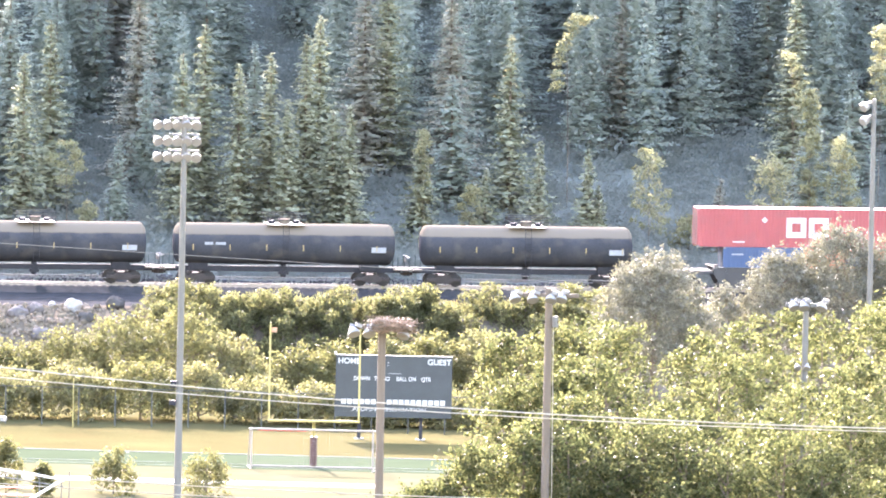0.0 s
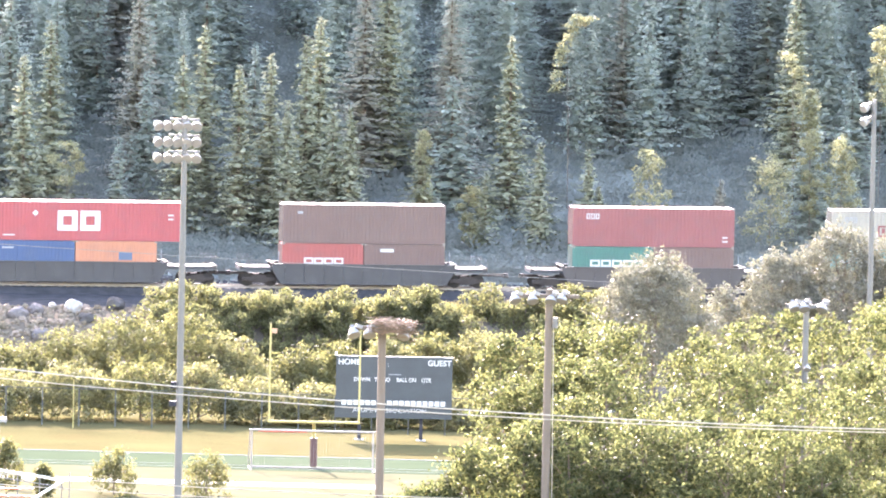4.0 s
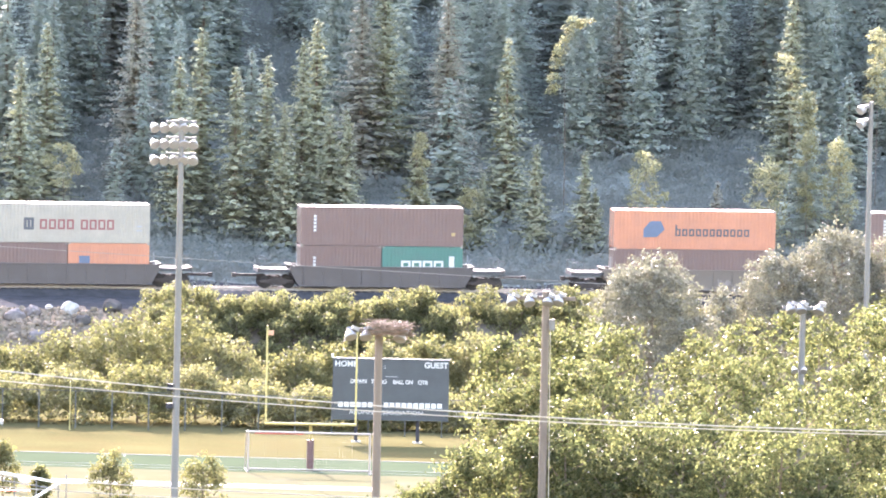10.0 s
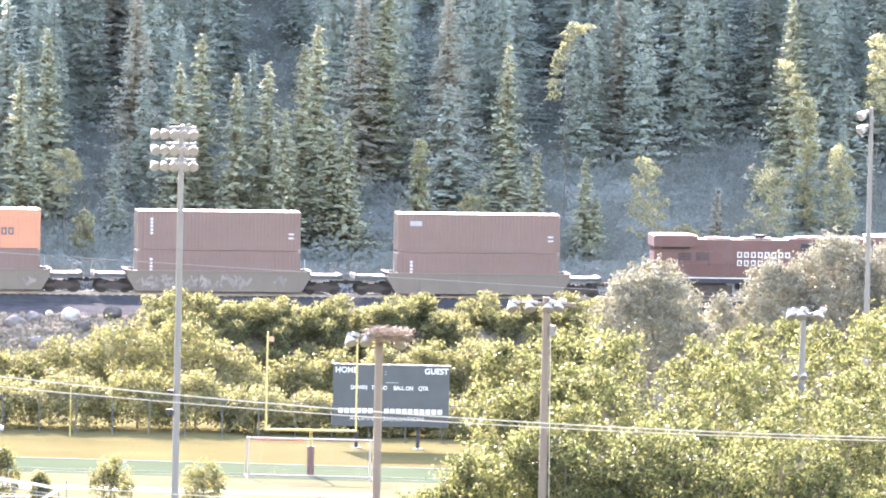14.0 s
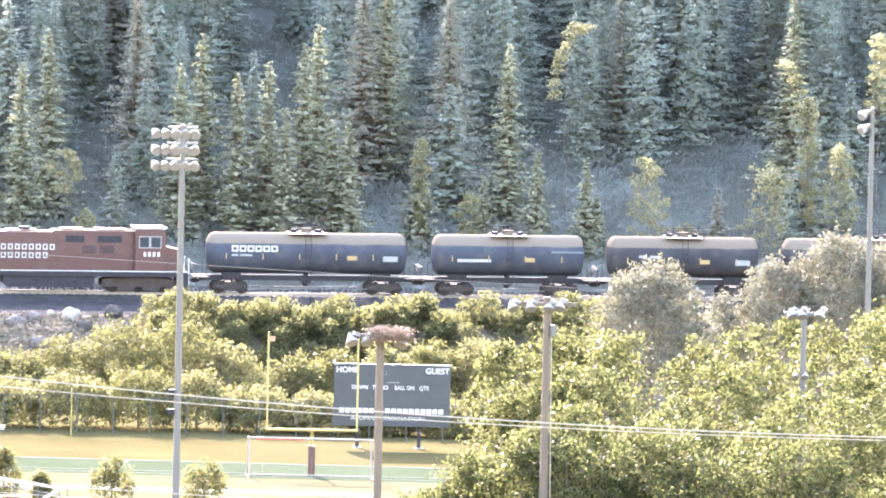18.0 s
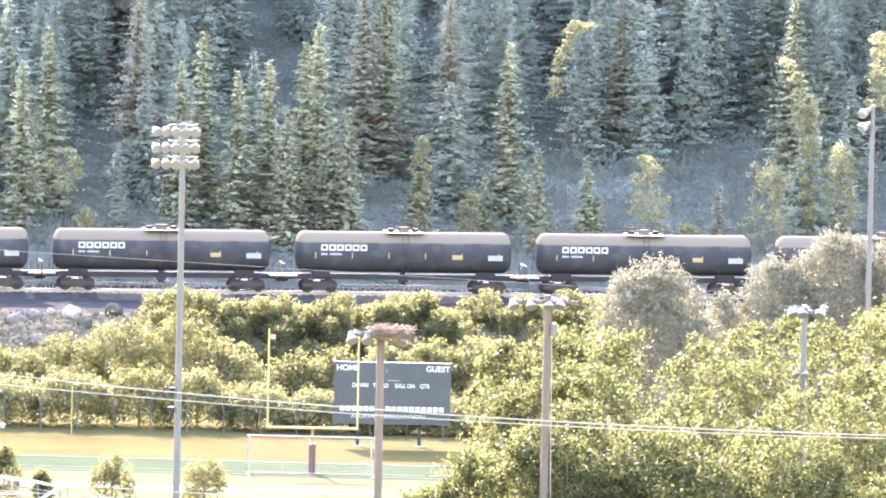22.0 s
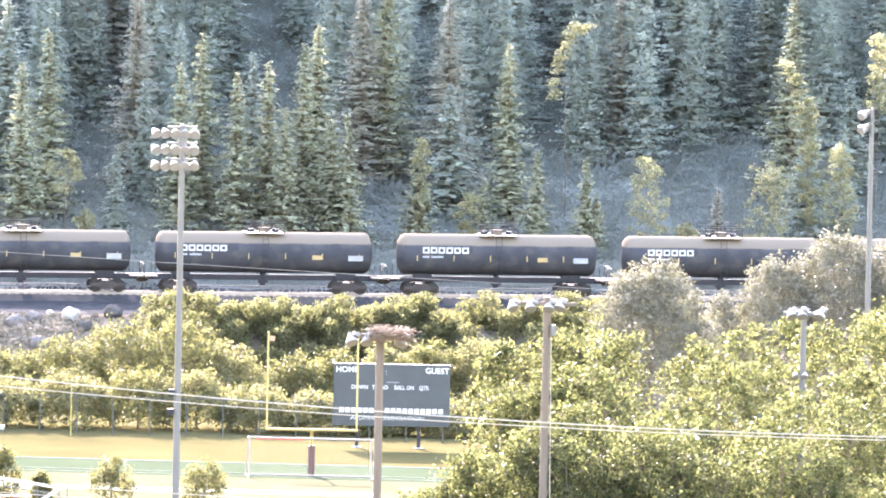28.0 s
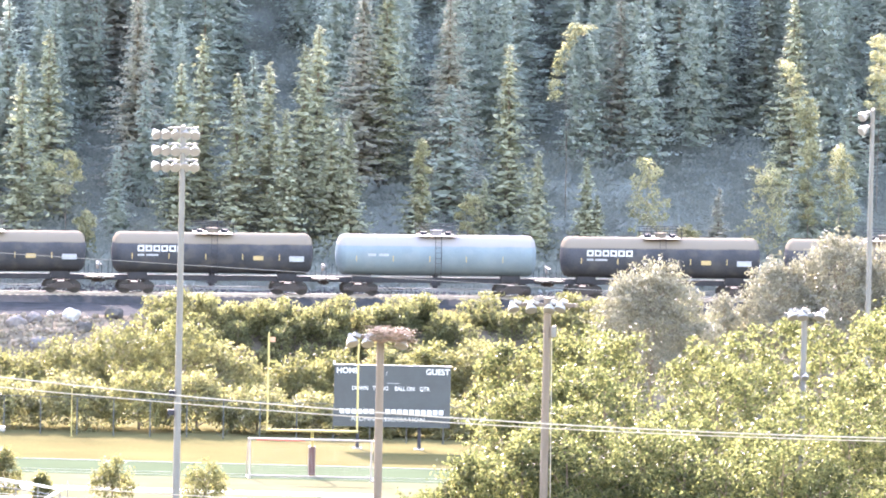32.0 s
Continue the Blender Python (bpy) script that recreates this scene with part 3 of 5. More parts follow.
    if "yellow" in marks:
        part("placard", Shape().box(h - 4.6, h - 3.85, -rr - 0.012, -rr - 0.004, zc - 0.42, zc - 0.1), DECAL_YELLOW, tank, "yellow placard")
    if "panel" in marks:
        part("data_panel", Shape().box(h - 1.9, h - 0.8, -rr - 0.012, -rr - 0.004, zc - 0.5, zc - 0.1), DECAL_GREY, tank, "grey stencilled data panel")
    if "two" in marks:
        part("lettering", bars(Shape(), -h + 2.2, zc - 0.02, (0.62, 0.75), 0.2, 0.2, -rr - 0.0), DECAL_GREY, tank, "faded grey stencil bars")
    if "blue" in marks:
        part("stripe", Shape().box(h - 2.6, h - 0.2, -rr - 0.012, -rr - 0.004, zc + 0.28, zc + 0.42), TANK_WHITE, tank, "pale blue stripe")
    return ride(ob, p)


CASTING = Shape().box(0, 0.176, 0, 0.163, 0, 0.121).mesh("corner_casting", STEEL)


def container(length, paint, colour, p, z, parts=(), height=2.9, size="forty-foot", y_face=-1.22):
    """A corrugated steel box; parts: (name, shape, material, label) on its near wall."""
    ob = thing("shipping_container", "%s corrugated steel shipping container on a well car" % colour, "container", "containers of the train")
    h, w = length / 2, 1.22
    s = Shape()
    d = 0.02
    n = int(length / 0.28)
    for y, sg in ((-w, 1), (w, -1)):
        prof = []
        for k in range(n):
            x = -h + 0.18 + (length - 0.36) * k / n
            st = (length - 0.36) / n
            prof += [(x, y), (x + st * 0.3, y), (x + st * 0.5, y + sg * d), (x + st * 0.8, y + sg * d)]
        prof.append((h - 0.18, y))
        pts = [(a, b, zz) for zz in (0.14, height - 0.1) for a, b in prof]
        m = len(prof)
        s.add(pts, [(i, i + 1, m + i + 1, m + i) for i in range(m - 1)])
    body = part("side_wall", s, paint, ob)
    fr = Shape()
    for x in (-h, h - 0.18):
        for y in (-w, w - 0.16):
            fr.box(x, x + 0.18, y - (0.004 if y < 0 else 0), y + 0.16 + (0.004 if y > 0 else 0), 0, height)
    for y in (-w, w - 0.08):
        fr.box(-h + 0.18, h - 0.18, y, y + 0.08, 0.02, 0.16)
        fr.box(-h + 0.18, h - 0.18, y, y + 0.08, height - 0.11, height - 0.01)
    part("frame", fr, paint, ob)
    part("roof", Shape().box(-h + 0.05, h - 0.05, -w + 0.04, w - 0.04, height - 0.06, height - 0.015), paint, ob)
    part("floor", Shape().box(-h + 0.1, h - 0.1, -w + 0.1, w - 0.1, 0.05, 0.15), DARK, ob)
    for sx in (-1, 1):
        x0, x1 = sorted((sx * (h - 0.06), sx * (h - 0.01)))
        e = part("end_door" if sx < 0 else "end_wall", Shape().box(x0, x1, -w + 0.16, w - 0.16, 0.1, height - 0.08), paint, ob)
        if sx < 0:
            r = Shape()
            for y in (-0.75, -0.3, 0.3, 0.75):
                r.rod((-h - 0.02, y, 0.12), (-h - 0.02, y, height - 0.1), 0.025, n=6)
            part("lock_rod", r, STEEL, e)
    for x in (-h - 0.006, h - 0.17):
        for y in (-w - 0.008, w - 0.155):
            for zz in (-0.006, height - 0.115):
                c = part("corner_casting", CASTING, STEEL, ob)
                c.location = (x, y, zz)
    for nm, shp, mt, lb in parts:
        part(nm, shp, mt, body, lb)
    ob["rise"] = z
    return ride(ob, p)


YF = -1.226      # just proud of a container's near wall


def well_car(p, paint, colour, half=9.3, reach=10.0, graffiti=0, length=12.5):
    ob = thing("well_car", "%s low railway well car carrying stacked containers" % colour, "well car", "well cars of the train")
    h = length / 2
    for y, sg in ((-1.42, 1), (1.42, -1)):
        s = Shape().prism([(-h - 0.6, 1.25), (-h, 0.25), (h, 0.25), (h + 0.6, 1.25), (h + 0.6, 1.6), (-h - 0.6, 1.6)], y - 0.05, y + 0.05)
        s.box(-h - 0.6, h + 0.6, y - 0.09, y + 0.09, 1.6, 1.72).box(-h, h, y - 0.09, y + 0.09, 0.2, 0.32)
        for k in range(9):
            x = -h + 0.4 + k * (length - 0.8) / 8
            s.box(x - 0.05, x + 0.05, y - 0.11 if sg > 0 else y + 0.05, y - 0.05 if sg > 0 else y + 0.11, 0.32, 1.6)
        w = part("side_sill", s, paint, ob)
        if y < 0 and graffiti:
            rnd = random.Random(graffiti)
            g = Shape()
            x = -h + 0.3
            while x < h - 0.8:
                wd = rnd.uniform(0.2, 0.9)
                z0 = rnd.uniform(0.35, 1.0)
                a = rnd.uniform(-75, 75)
                g.box(-wd / 2, wd / 2, -0.004, 0.004, -0.11, 0.11, pose(x + wd / 2, y - 0.056, z0 + 0.2, 0, a, 0), bevel=0.0)
                g.box(-0.06, 0.06, -0.004, 0.004, -0.28, 0.28, pose(x, y - 0.058, z0 + 0.25, 0, a * 0.7, 0))
                x += wd * rnd.uniform(0.3, 0.8) + (2.2 if rnd.random() < 0.08 else 0)
            part("graffiti", g, OLD_GRAFFITI if paint is WELL_YELLOW else GRAFFITI, w, "sprayed shapes", kind="stuff")
    part("floor_beam", Shape().box(-h, h, -1.37, 1.37, 0.22, 0.32), DARK, ob)
    for sx in (-1, 1):
        a, b = sorted((sx * (h + 0.3), sx * half))
        part("end_deck", Shape().box(a, b, -1.35, 1.35, 1.2, 1.42), WELL_DARK, ob)
        for y in (-1.28, 0.0, 1.28):
            part("grating", Shape().box(a, b, y - 0.07, y + 0.07, 1.42, 1.46), DECK_STEEL, ob, "sunlit steel deck grating")
        part("cross_step", Shape().box(*sorted((sx * (half - 0.25), sx * half)), -1.5, 1.5, 1.47, 1.52), DECK_STEEL, ob)
        part("end_cap", Shape().box(*sorted((sx * (h + 0.45), sx * (h + 0.75))), -1.5, 1.5, 1.72, 1.77), DECK_STEEL, ob)
        part("stanchion", Shape().rod((sx * (h + 0.15), -1.5, 1.7), (sx * (h + 0.15), -1.5, 2.65), 0.025), DECAL_GREY, ob, "grey grab stanchion")
        for y in (-1.4, 1.4):
            r = Shape().pipe([(sx * (half - 0.1), y, 1.5), (sx * (half - 0.1), y, 2.2), (sx * (half - 0.9), y, 2.2), (sx * (half - 0.9), y, 1.5)], 0.02)
            part("handrail", r, STEEL, ob)
        coupler(ob, sx * (half - 0.4), sx * reach)
        bogie(ob, sx * (half - 1.5))
    return ride(ob, p)


def place(q0, q1):
    """The middle, along the track, of a thing between two marks of the train's list."""
    return ((q0 + q1) / 2 - 784) * K


def name_bars(x, z, n, w, h, gap=0.08, mat=DECAL_WHITE, label="row of plain letter-like block shapes", ringed=True):
    s = rings(Shape(), x, z, n, w, h, min(w, h) * 0.27, gap, YF) if ringed else bars(Shape(), x, z, (w,) * n, h, gap, YF)
    return ("lettering", s, mat, label)


def end_bars(length, z=1.8, mat=DECAL_WHITE):
    s = Shape()
    for k in range(5):
        s.box(-length / 2 + 0.95, -length / 2 + 1.15, YF - 0.006, YF, z - k * 0.26, z - k * 0.26 + 0.18)
    return ("lettering", s, mat, "column of small pale bars")


def right_bars(length, z=1.6, mat=DECAL_WHITE):
    s = Shape().box(length / 2 - 0.9, length / 2 - 0.5, YF - 0.006, YF, z, z + 0.12).box(length / 2 - 0.9, length / 2 - 0.5, YF - 0.006, YF, z + 0.3, z + 0.42)
    return ("lettering", s, mat, "small pale data bars")


def stack(q0, q1, well, well_name, upper, lower, half=9.3, reach=9.9, graffiti=0):
    c = place(q0, q1)
    well_car(c, well, well_name, half, reach, graffiti)
    z1 = 0.33
    for kind, dx, paint, colour, parts in lower:
        L = 12.19 if kind == 40 else 6.06
        container(L, paint, colour, c + dx, z1, parts, 2.9)
    L, paint, colour, parts = upper
    container(L, paint, colour, c, z1 + 2.9, parts, 2.9)


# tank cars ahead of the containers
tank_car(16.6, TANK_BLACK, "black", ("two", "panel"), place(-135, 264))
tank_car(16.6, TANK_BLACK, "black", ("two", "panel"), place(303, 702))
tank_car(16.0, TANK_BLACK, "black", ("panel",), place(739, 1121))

diamond = ("emblem", Shape().box(-0.17, 0.17, YF - 0.006, YF, -0.17, 0.17, pose(-3.0, 0, 2.05, 0, 45, 0)), DECAL_WHITE, "small white diamond")
big = rings(Shape(), -1.35, 0.75, 2, 1.5, 1.5, 0.42, 0.2, YF)
stack(1224, 1616, WELL_DARK, "dark brown", (16.15, C_RED, "bright red fifty-three-foot", [("lettering", big, DECAL_WHITE, "two large white square ring shapes"), diamond, right_bars(15.6), ("lettering", bars(Shape(), -5.4, 0.35, (0.9,), 0.1, 0.1, YF), DECAL_WHITE, "")]),
      [(20, -3.06, C_BLUE, "dark blue", [name_bars(-2.4, 2.3, 1, 0.9, 0.12, ringed=False, mat=DECAL_GREY)]), (20, 3.06, C_ORANGE, "orange", [("emblem", Shape().box(0.2, 1.2, YF - 0.006, YF, 1.5, 2.1), DECAL_BLUE, "faded blue patch")])], half=10.6, reach=11.6)
stack(1780, 2074, WELL_DARK, "dark brown", (12.19, C_BROWN, "dull brown", [("lettering", bars(Shape(), -5.0, 2.2, (0.4,), 0.2, 0.1, YF), DECAL_GREY, "")]),
      [(20, -3.06, C_HRED, "bright red", [name_bars(-1.4, 1.35, 4, 0.7, 0.5, 0.05)]), (20, 3.06, C_BROWN, "dull brown", [name_bars(-1.8, 2.3, 1, 1.0, 0.25, ringed=False)])], reach=10.9)
stack(2293, 2586, WELL_BROWN, "maroon-brown", (12.19, C_MAROON, "maroon red", [name_bars(-5.1, 2.05, 3, 0.27, 0.42), right_bars(12.19, 0.4)]),
      [(20, -3.06, C_GREEN, "dark green", [name_bars(-1.7, 1.4, 5, 0.75, 0.52, 0.08)]), (20, 3.06, C_BROWN, "dull brown", [])], reach=9.75)
ring_emblem_marks = [name_bars(-5.1, 2.0, 3, 0.25, 0.4, mat=DECAL_GREY), ("emblem", ring(Shape(), -2.6, 0.95, 1.25, 0.85, 0.13, YF).box(-2.3, -2.05, YF - 0.006, YF, 1.2, 1.6).box(-1.9, -1.65, YF - 0.006, YF, 1.2, 1.6), DECAL_RED, "red square ring emblem"),
            ("lettering", rings(Shape(), -0.9, 1.05, 8, 0.36, 0.52, 0.11, 0.13, YF), DECAL_DARK, "row of dark letter-like shapes"), right_bars(12.0, 0.7, DECAL_YELLOW)]
stack(2750, 3049, WELL_BROWN, "brown spray-painted", (12.19, C_WHITE, "off-white", ring_emblem_marks),
      [(20, -3.06, C_TEAL, "turquoise", [("emblem", Shape().box(-2.4, -2.0, YF - 0.006, YF, 1.4, 2.1), DECAL_WHITE, "")]), (20, 3.06, C_HRED, "bright red", [name_bars(-1.4, 1.3, 4, 0.7, 0.5, 0.05)])], reach=9.75, graffiti=5)
red_letter_marks = [("emblem", ring(Shape(), -3.3, 0.95, 0.75, 0.9, 0.2, YF).box(-3.02, -2.83, YF - 0.006, YF, 1.15, 1.65), DECAL_DARK, "dark square emblem"),
        ("lettering", rings(rings(Shape(), -2.1, 1.0, 4, 0.52, 0.74, 0.13, 0.15, YF), 0.95, 1.0, 4, 0.52, 0.74, 0.13, 0.13, YF), DECAL_RED, "row of red letter-like shapes"), right_bars(12.0, 0.9, DECAL_GREY)]
stack(3208, 3504, WELL_BROWN, "brown", (12.19, C_WHITE, "off-white", red_letter_marks),
      [(20, -3.06, C_BROWN, "dull brown", []), (20, 3.06, C_ORANGE, "orange", [("emblem", Shape().box(-2.2, -1.4, YF - 0.006, YF, 1.4, 1.95), DECAL_BLUE, "blue emblem patch")])], reach=10.8)
stack(3761, 4055, WELL_BROWN, "brown", (12.19, C_BROWN, "dull brown", [end_bars(12.19, 2.1), ("patch", Shape().box(5.2, 5.5, YF - 0.006, YF, 0.8, 1.05), DECAL_YELLOW, "")]),
      [(20, -3.06, C_BROWN, "dull brown", [end_bars(6.06, 1.9)]), (20, 3.06, C_GREEN, "dark green", [name_bars(-1.6, 1.25, 4, 0.72, 0.6, 0.1), ("stripe", Shape().box(2.0, 2.4, YF - 0.006, YF, 1.2, 2.2), DECAL_WHITE, "")])], reach=10.9)
blue_emblem_marks = [("emblem", Shape().prism([(-3.9, 0.9), (-2.9, 0.9), (-2.3, 1.5), (-2.6, 2.1), (-3.4, 2.1), (-3.9, 1.5)], YF - 0.006, YF), DECAL_BLUE, "blue emblem patch"),
         ("lettering", rings(Shape(), -1.5, 1.0, 11, 0.4, 0.55, 0.12, 0.12, YF).box(-1.5, -1.36, YF - 0.006, YF, 1.55, 1.85), DECAL_DARK, "row of dark letter-like bars")]
stack(4314, 4610, WELL_YELLOW, "faded yellow-brown", (12.19, C_ORANGE, "orange", blue_emblem_marks), [(40, 0, C_BROWN, "dull brown", [])], reach=9.75, graffiti=8)
stack(4771, 5066, WELL_YELLOW, "faded yellow-brown", (12.19, C_BROWN, "dull reddish brown", [end_bars(12.19, 2.2), right_bars(12.19, 0.9)]), [(40, 0, C_BROWN, "dull brown", [end_bars(12.19, 2.1)])], reach=9.75, graffiti=11)
stack(5229, 5524, WELL_YELLOW, "faded yellow-brown", (12.19, C_BROWN, "dull reddish brown", [("emblem", bars(Shape(), -5.2, 2.0, (0.9,), 0.35, 0.1, YF), DECAL_GREY, "small pale emblem"), right_bars(12.19, 0.9)]), [(40, 0, C_BROWN, "dull brown", [end_bars(12.19, 2.1)])], reach=9.8)


def locomotive(p):
    ob = thing("locomotive", "weathered dark red diesel locomotive with a low nose", "locomotive")
    # the cab is towards +x
    part("underframe", Shape().box(-10.3, 10.3, -1.5, 1.5, 1.2, 1.62), DARK, ob)
    for y in (-1.53, 1.5):
        part("walkway_edge", Shape().box(-10.3, 10.3, y, y + 0.03, 1.56, 1.64), DECAL_WHITE, ob, "pale walkway edge stripe")
    part("fuel_tank", Shape().prism([(-3.1, 0.35), (3.1, 0.35), (3.4, 0.65), (3.4, 1.25), (-3.4, 1.25), (-3.4, 0.65)], -1.4, 1.4), DARK, ob)
    hood = Shape().prism([(-9.9, 1.62), (6.4, 1.62), (6.4, 4.55), (0.3, 4.55), (0.2, 4.42), (-6.6, 4.42), (-6.7, 4.5), (-9.9, 4.5)], -1.05, 1.05)
    hd = part("long_hood", hood, LOCO_RED, ob)
    part("radiator_wing", Shape().prism([(-10.0, 3.9), (-7.0, 3.9), (-6.7, 4.2), (-6.7, 4.72), (-10.0, 4.72)], -1.5, 1.5), LOCO_RED, ob)
    for x0, x1, z0 in ((-5.9, -4.0, 4.42), (-3.2, -0.9, 4.42), (0.9, 2.6, 4.55), (3.4, 5.8, 4.55)):
        part("roof_hatch", Shape().box(x0, x1, -0.75, 0.75, z0, z0 + 0.14, bevel=0.2), LOCO_RED, ob)
    # pale sheets added on the hood for its sunlit top edge
    for x0, x1, z0 in ((-6.6, 0.2, 4.42), (0.3, 6.3, 4.55)):
        part("roof_sheet", Shape().box(x0, x1, -1.05, 1.05, z0, z0 + 0.03), ROOF_SUN_DUST, hd, "pale dusty roof sheet coloured as if sunlit")
    part("radiator_top", Shape().box(-9.8, -6.9, -1.35, 1.35, 4.72, 4.78), ROOF_SUN_DUST, ob, "sunlit radiator grating")
    part("exhaust_stack", Shape().box(-2.2, -1.4, -0.3, 0.3, 4.56, 4.76), DARK, ob)
    part("horn", Shape().rod((-4.6, 0, 4.56), (-4.1, 0, 4.78), 0.05, 0.1), DARK, ob)
    for k in range(12):
        x = -9.5 + k * 1.32
        d = part("hood_door", Shape().box(x, x + 1.2, -1.075, -1.05, 1.85, 3.55), LOCO_RED, hd)
        part("hood_door", Shape().box(x, x + 1.2, 1.05, 1.075, 1.85, 3.55), LOCO_RED, hd)
        part("latch", Shape().box(x + 1.08, x + 1.14, -1.1, -1.075, 2.55, 2.75), DARK, d)
        if k in (1, 2, 9, 10):
            for j in range(5):
                part("louvre", Shape().box(x + 0.1, x + 1.1, -1.1, -1.075, 2.9 + j * 0.12, 2.96 + j * 0.12), DARK, d)
    for x0, x1 in ((-9.3, -7.2), (1.2, 2.6), (3.6, 5.4)):
        part("air_grille", Shape().box(x0, x1, -1.09, -1.05, 3.7, 4.2), DARK, hd, "dark air intake grille")
    cab = Shape().prism([(6.4, 1.62), (8.65, 1.62), (8.65, 4.4), (8.35, 4.78), (6.5, 4.78), (6.4, 4.6)], -1.5, 1.5)
    cb = part("cab", cab, LOCO_RED, ob)
    part("cab_roof", Shape().box(6.3, 8.7, -1.45, 1.45, 4.78, 4.85, bevel=0.1), WHITE, cb, "pale sunlit cab roof")
    for x0, x1, y0 in ((6.7, 7.35, -1.52), (7.55, 8.25, -1.52), (6.7, 8.25, 1.5)):
        part("cab_window", Shape().box(x0, x1, y0, y0 + 0.02, 3.4, 4.15), GLASS, cb)
    for x in (6.7, 7.55):
        part("window_frame", ring(Shape(), x - 0.06, 3.34, 0.82, 0.88, 0.06, -1.52), DECAL_GREY, cb)
    for y0 in (-1.3, 0.1):
        part("windscreen", Shape().box(8.65, 8.68, y0, y0 + 1.2, 3.5, 4.25), GLASS, cb)
    part("nose", Shape().prism([(8.65, 1.62), (9.95, 1.62), (9.95, 2.85), (9.75, 3.2), (8.65, 3.45)], -1.15, 1.15), LOCO_RED, ob)
    part("headlight", Shape().box(9.94, 10.0, -0.3, 0.3, 2.75, 2.95, bevel=0.05), LAMP_GLASS, ob)
    for k in range(4):
        part("number_bar", Shape().box(7.0 + k * 0.34, 7.2 + k * 0.34, -1.508, -1.5, 2.72, 3.05), DECAL_WHITE, cb)
    part("lettering", rings(Shape(), -3.6, 3.12, 8, 0.36, 0.42, 0.085, 0.16, -1.078), DECAL_WHITE, hd, "row of white letter-like shapes")
    part("lettering", rings(Shape(), -3.6, 2.5, 7, 0.36, 0.42, 0.085, 0.16, -1.078), DECAL_WHITE, hd, "row of white letter-like shapes")
    for y in (-1.45, 1.45):
        g = Shape().rod((-9.9, y, 2.65), (6.2, y, 2.65), 0.018).rod((8.9, y, 2.65), (10.1, y, 2.5), 0.018)
        for k in range(12):
            x = -9.9 + k * 1.46
            g.rod((x, y, 1.62), (x, y, 2.65), 0.016, n=5)
        for x in (8.9, 10.1):
            g.rod((x, y, 1.62), (x, y, 2.5), 0.016, n=5)
        part("handrail", g, LOCO_RED, ob)
    for sx in (-1, 1):
        part("pilot", Shape().box(*sorted((sx * 10.15, sx * 10.4)), -1.45, 1.45, 0.3, 1.5), DARK, ob)
        for y in (-1.42, 1.42):
            part("step_rail", Shape().rod((sx * 10.4, y, 0.6), (sx * 10.4, y, 2.6), 0.025), WHITE, ob, "white grab rail")
            part("step_well", Shape().box(*sorted((sx * 9.6, sx * 10.2)), y - 0.08, y + 0.08, 0.35, 1.2), DARK, ob)
        coupler(ob, sx * 10.3, sx * 10.95)
        c = sx * 6.7
        for dx in (-1.9, 0.0, 1.9):
            a = part("axle", AXLE, BOGIE, ob)
            a.location = (c + dx, 0, 0.46)
            for y in (-0.755, 0.755):
                wl = part("wheel", WHEEL, WHEEL_IRON, ob)
                wl.location = (c + dx, y, 0.46)
        for y in (-1.14, 1.14):
            part("truck_frame", Shape().prism([(c - 2.75, 0.42), (c + 2.75, 0.42), (c + 2.75, 0.98), (c + 0.7, 1.22), (c - 0.7, 1.22), (c - 2.75, 0.98)], y - 0.09, y + 0.09)
                 .prism([(c - 1.6, 0.2), (c - 0.3, 0.2), (c - 0.3, 0.45), (c - 1.6, 0.45)], y - 0.1, y + 0.1).prism([(c + 0.3, 0.2), (c + 1.6, 0.2), (c + 1.6, 0.45), (c + 0.3, 0.45)], y - 0.1, y + 0.1), BOGIE, ob)
    return ride(ob, p)


locomotive(place(5678, 6163))
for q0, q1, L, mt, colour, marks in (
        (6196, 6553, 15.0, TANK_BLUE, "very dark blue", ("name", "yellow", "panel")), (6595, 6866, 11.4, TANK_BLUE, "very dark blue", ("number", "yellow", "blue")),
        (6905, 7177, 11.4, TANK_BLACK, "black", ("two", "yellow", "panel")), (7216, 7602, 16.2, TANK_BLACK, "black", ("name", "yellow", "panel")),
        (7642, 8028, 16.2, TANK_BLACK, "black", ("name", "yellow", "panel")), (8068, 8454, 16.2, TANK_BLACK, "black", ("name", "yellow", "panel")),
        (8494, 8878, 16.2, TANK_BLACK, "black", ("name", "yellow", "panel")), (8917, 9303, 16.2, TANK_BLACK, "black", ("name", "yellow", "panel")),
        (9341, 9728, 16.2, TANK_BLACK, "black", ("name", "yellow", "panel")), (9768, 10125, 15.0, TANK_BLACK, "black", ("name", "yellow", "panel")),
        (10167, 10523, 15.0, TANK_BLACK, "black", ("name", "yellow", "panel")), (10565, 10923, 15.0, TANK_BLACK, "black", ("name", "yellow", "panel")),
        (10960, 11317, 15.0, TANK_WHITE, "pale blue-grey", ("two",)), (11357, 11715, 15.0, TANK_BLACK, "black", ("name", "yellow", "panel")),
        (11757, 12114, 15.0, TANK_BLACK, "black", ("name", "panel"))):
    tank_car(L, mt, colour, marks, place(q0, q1))

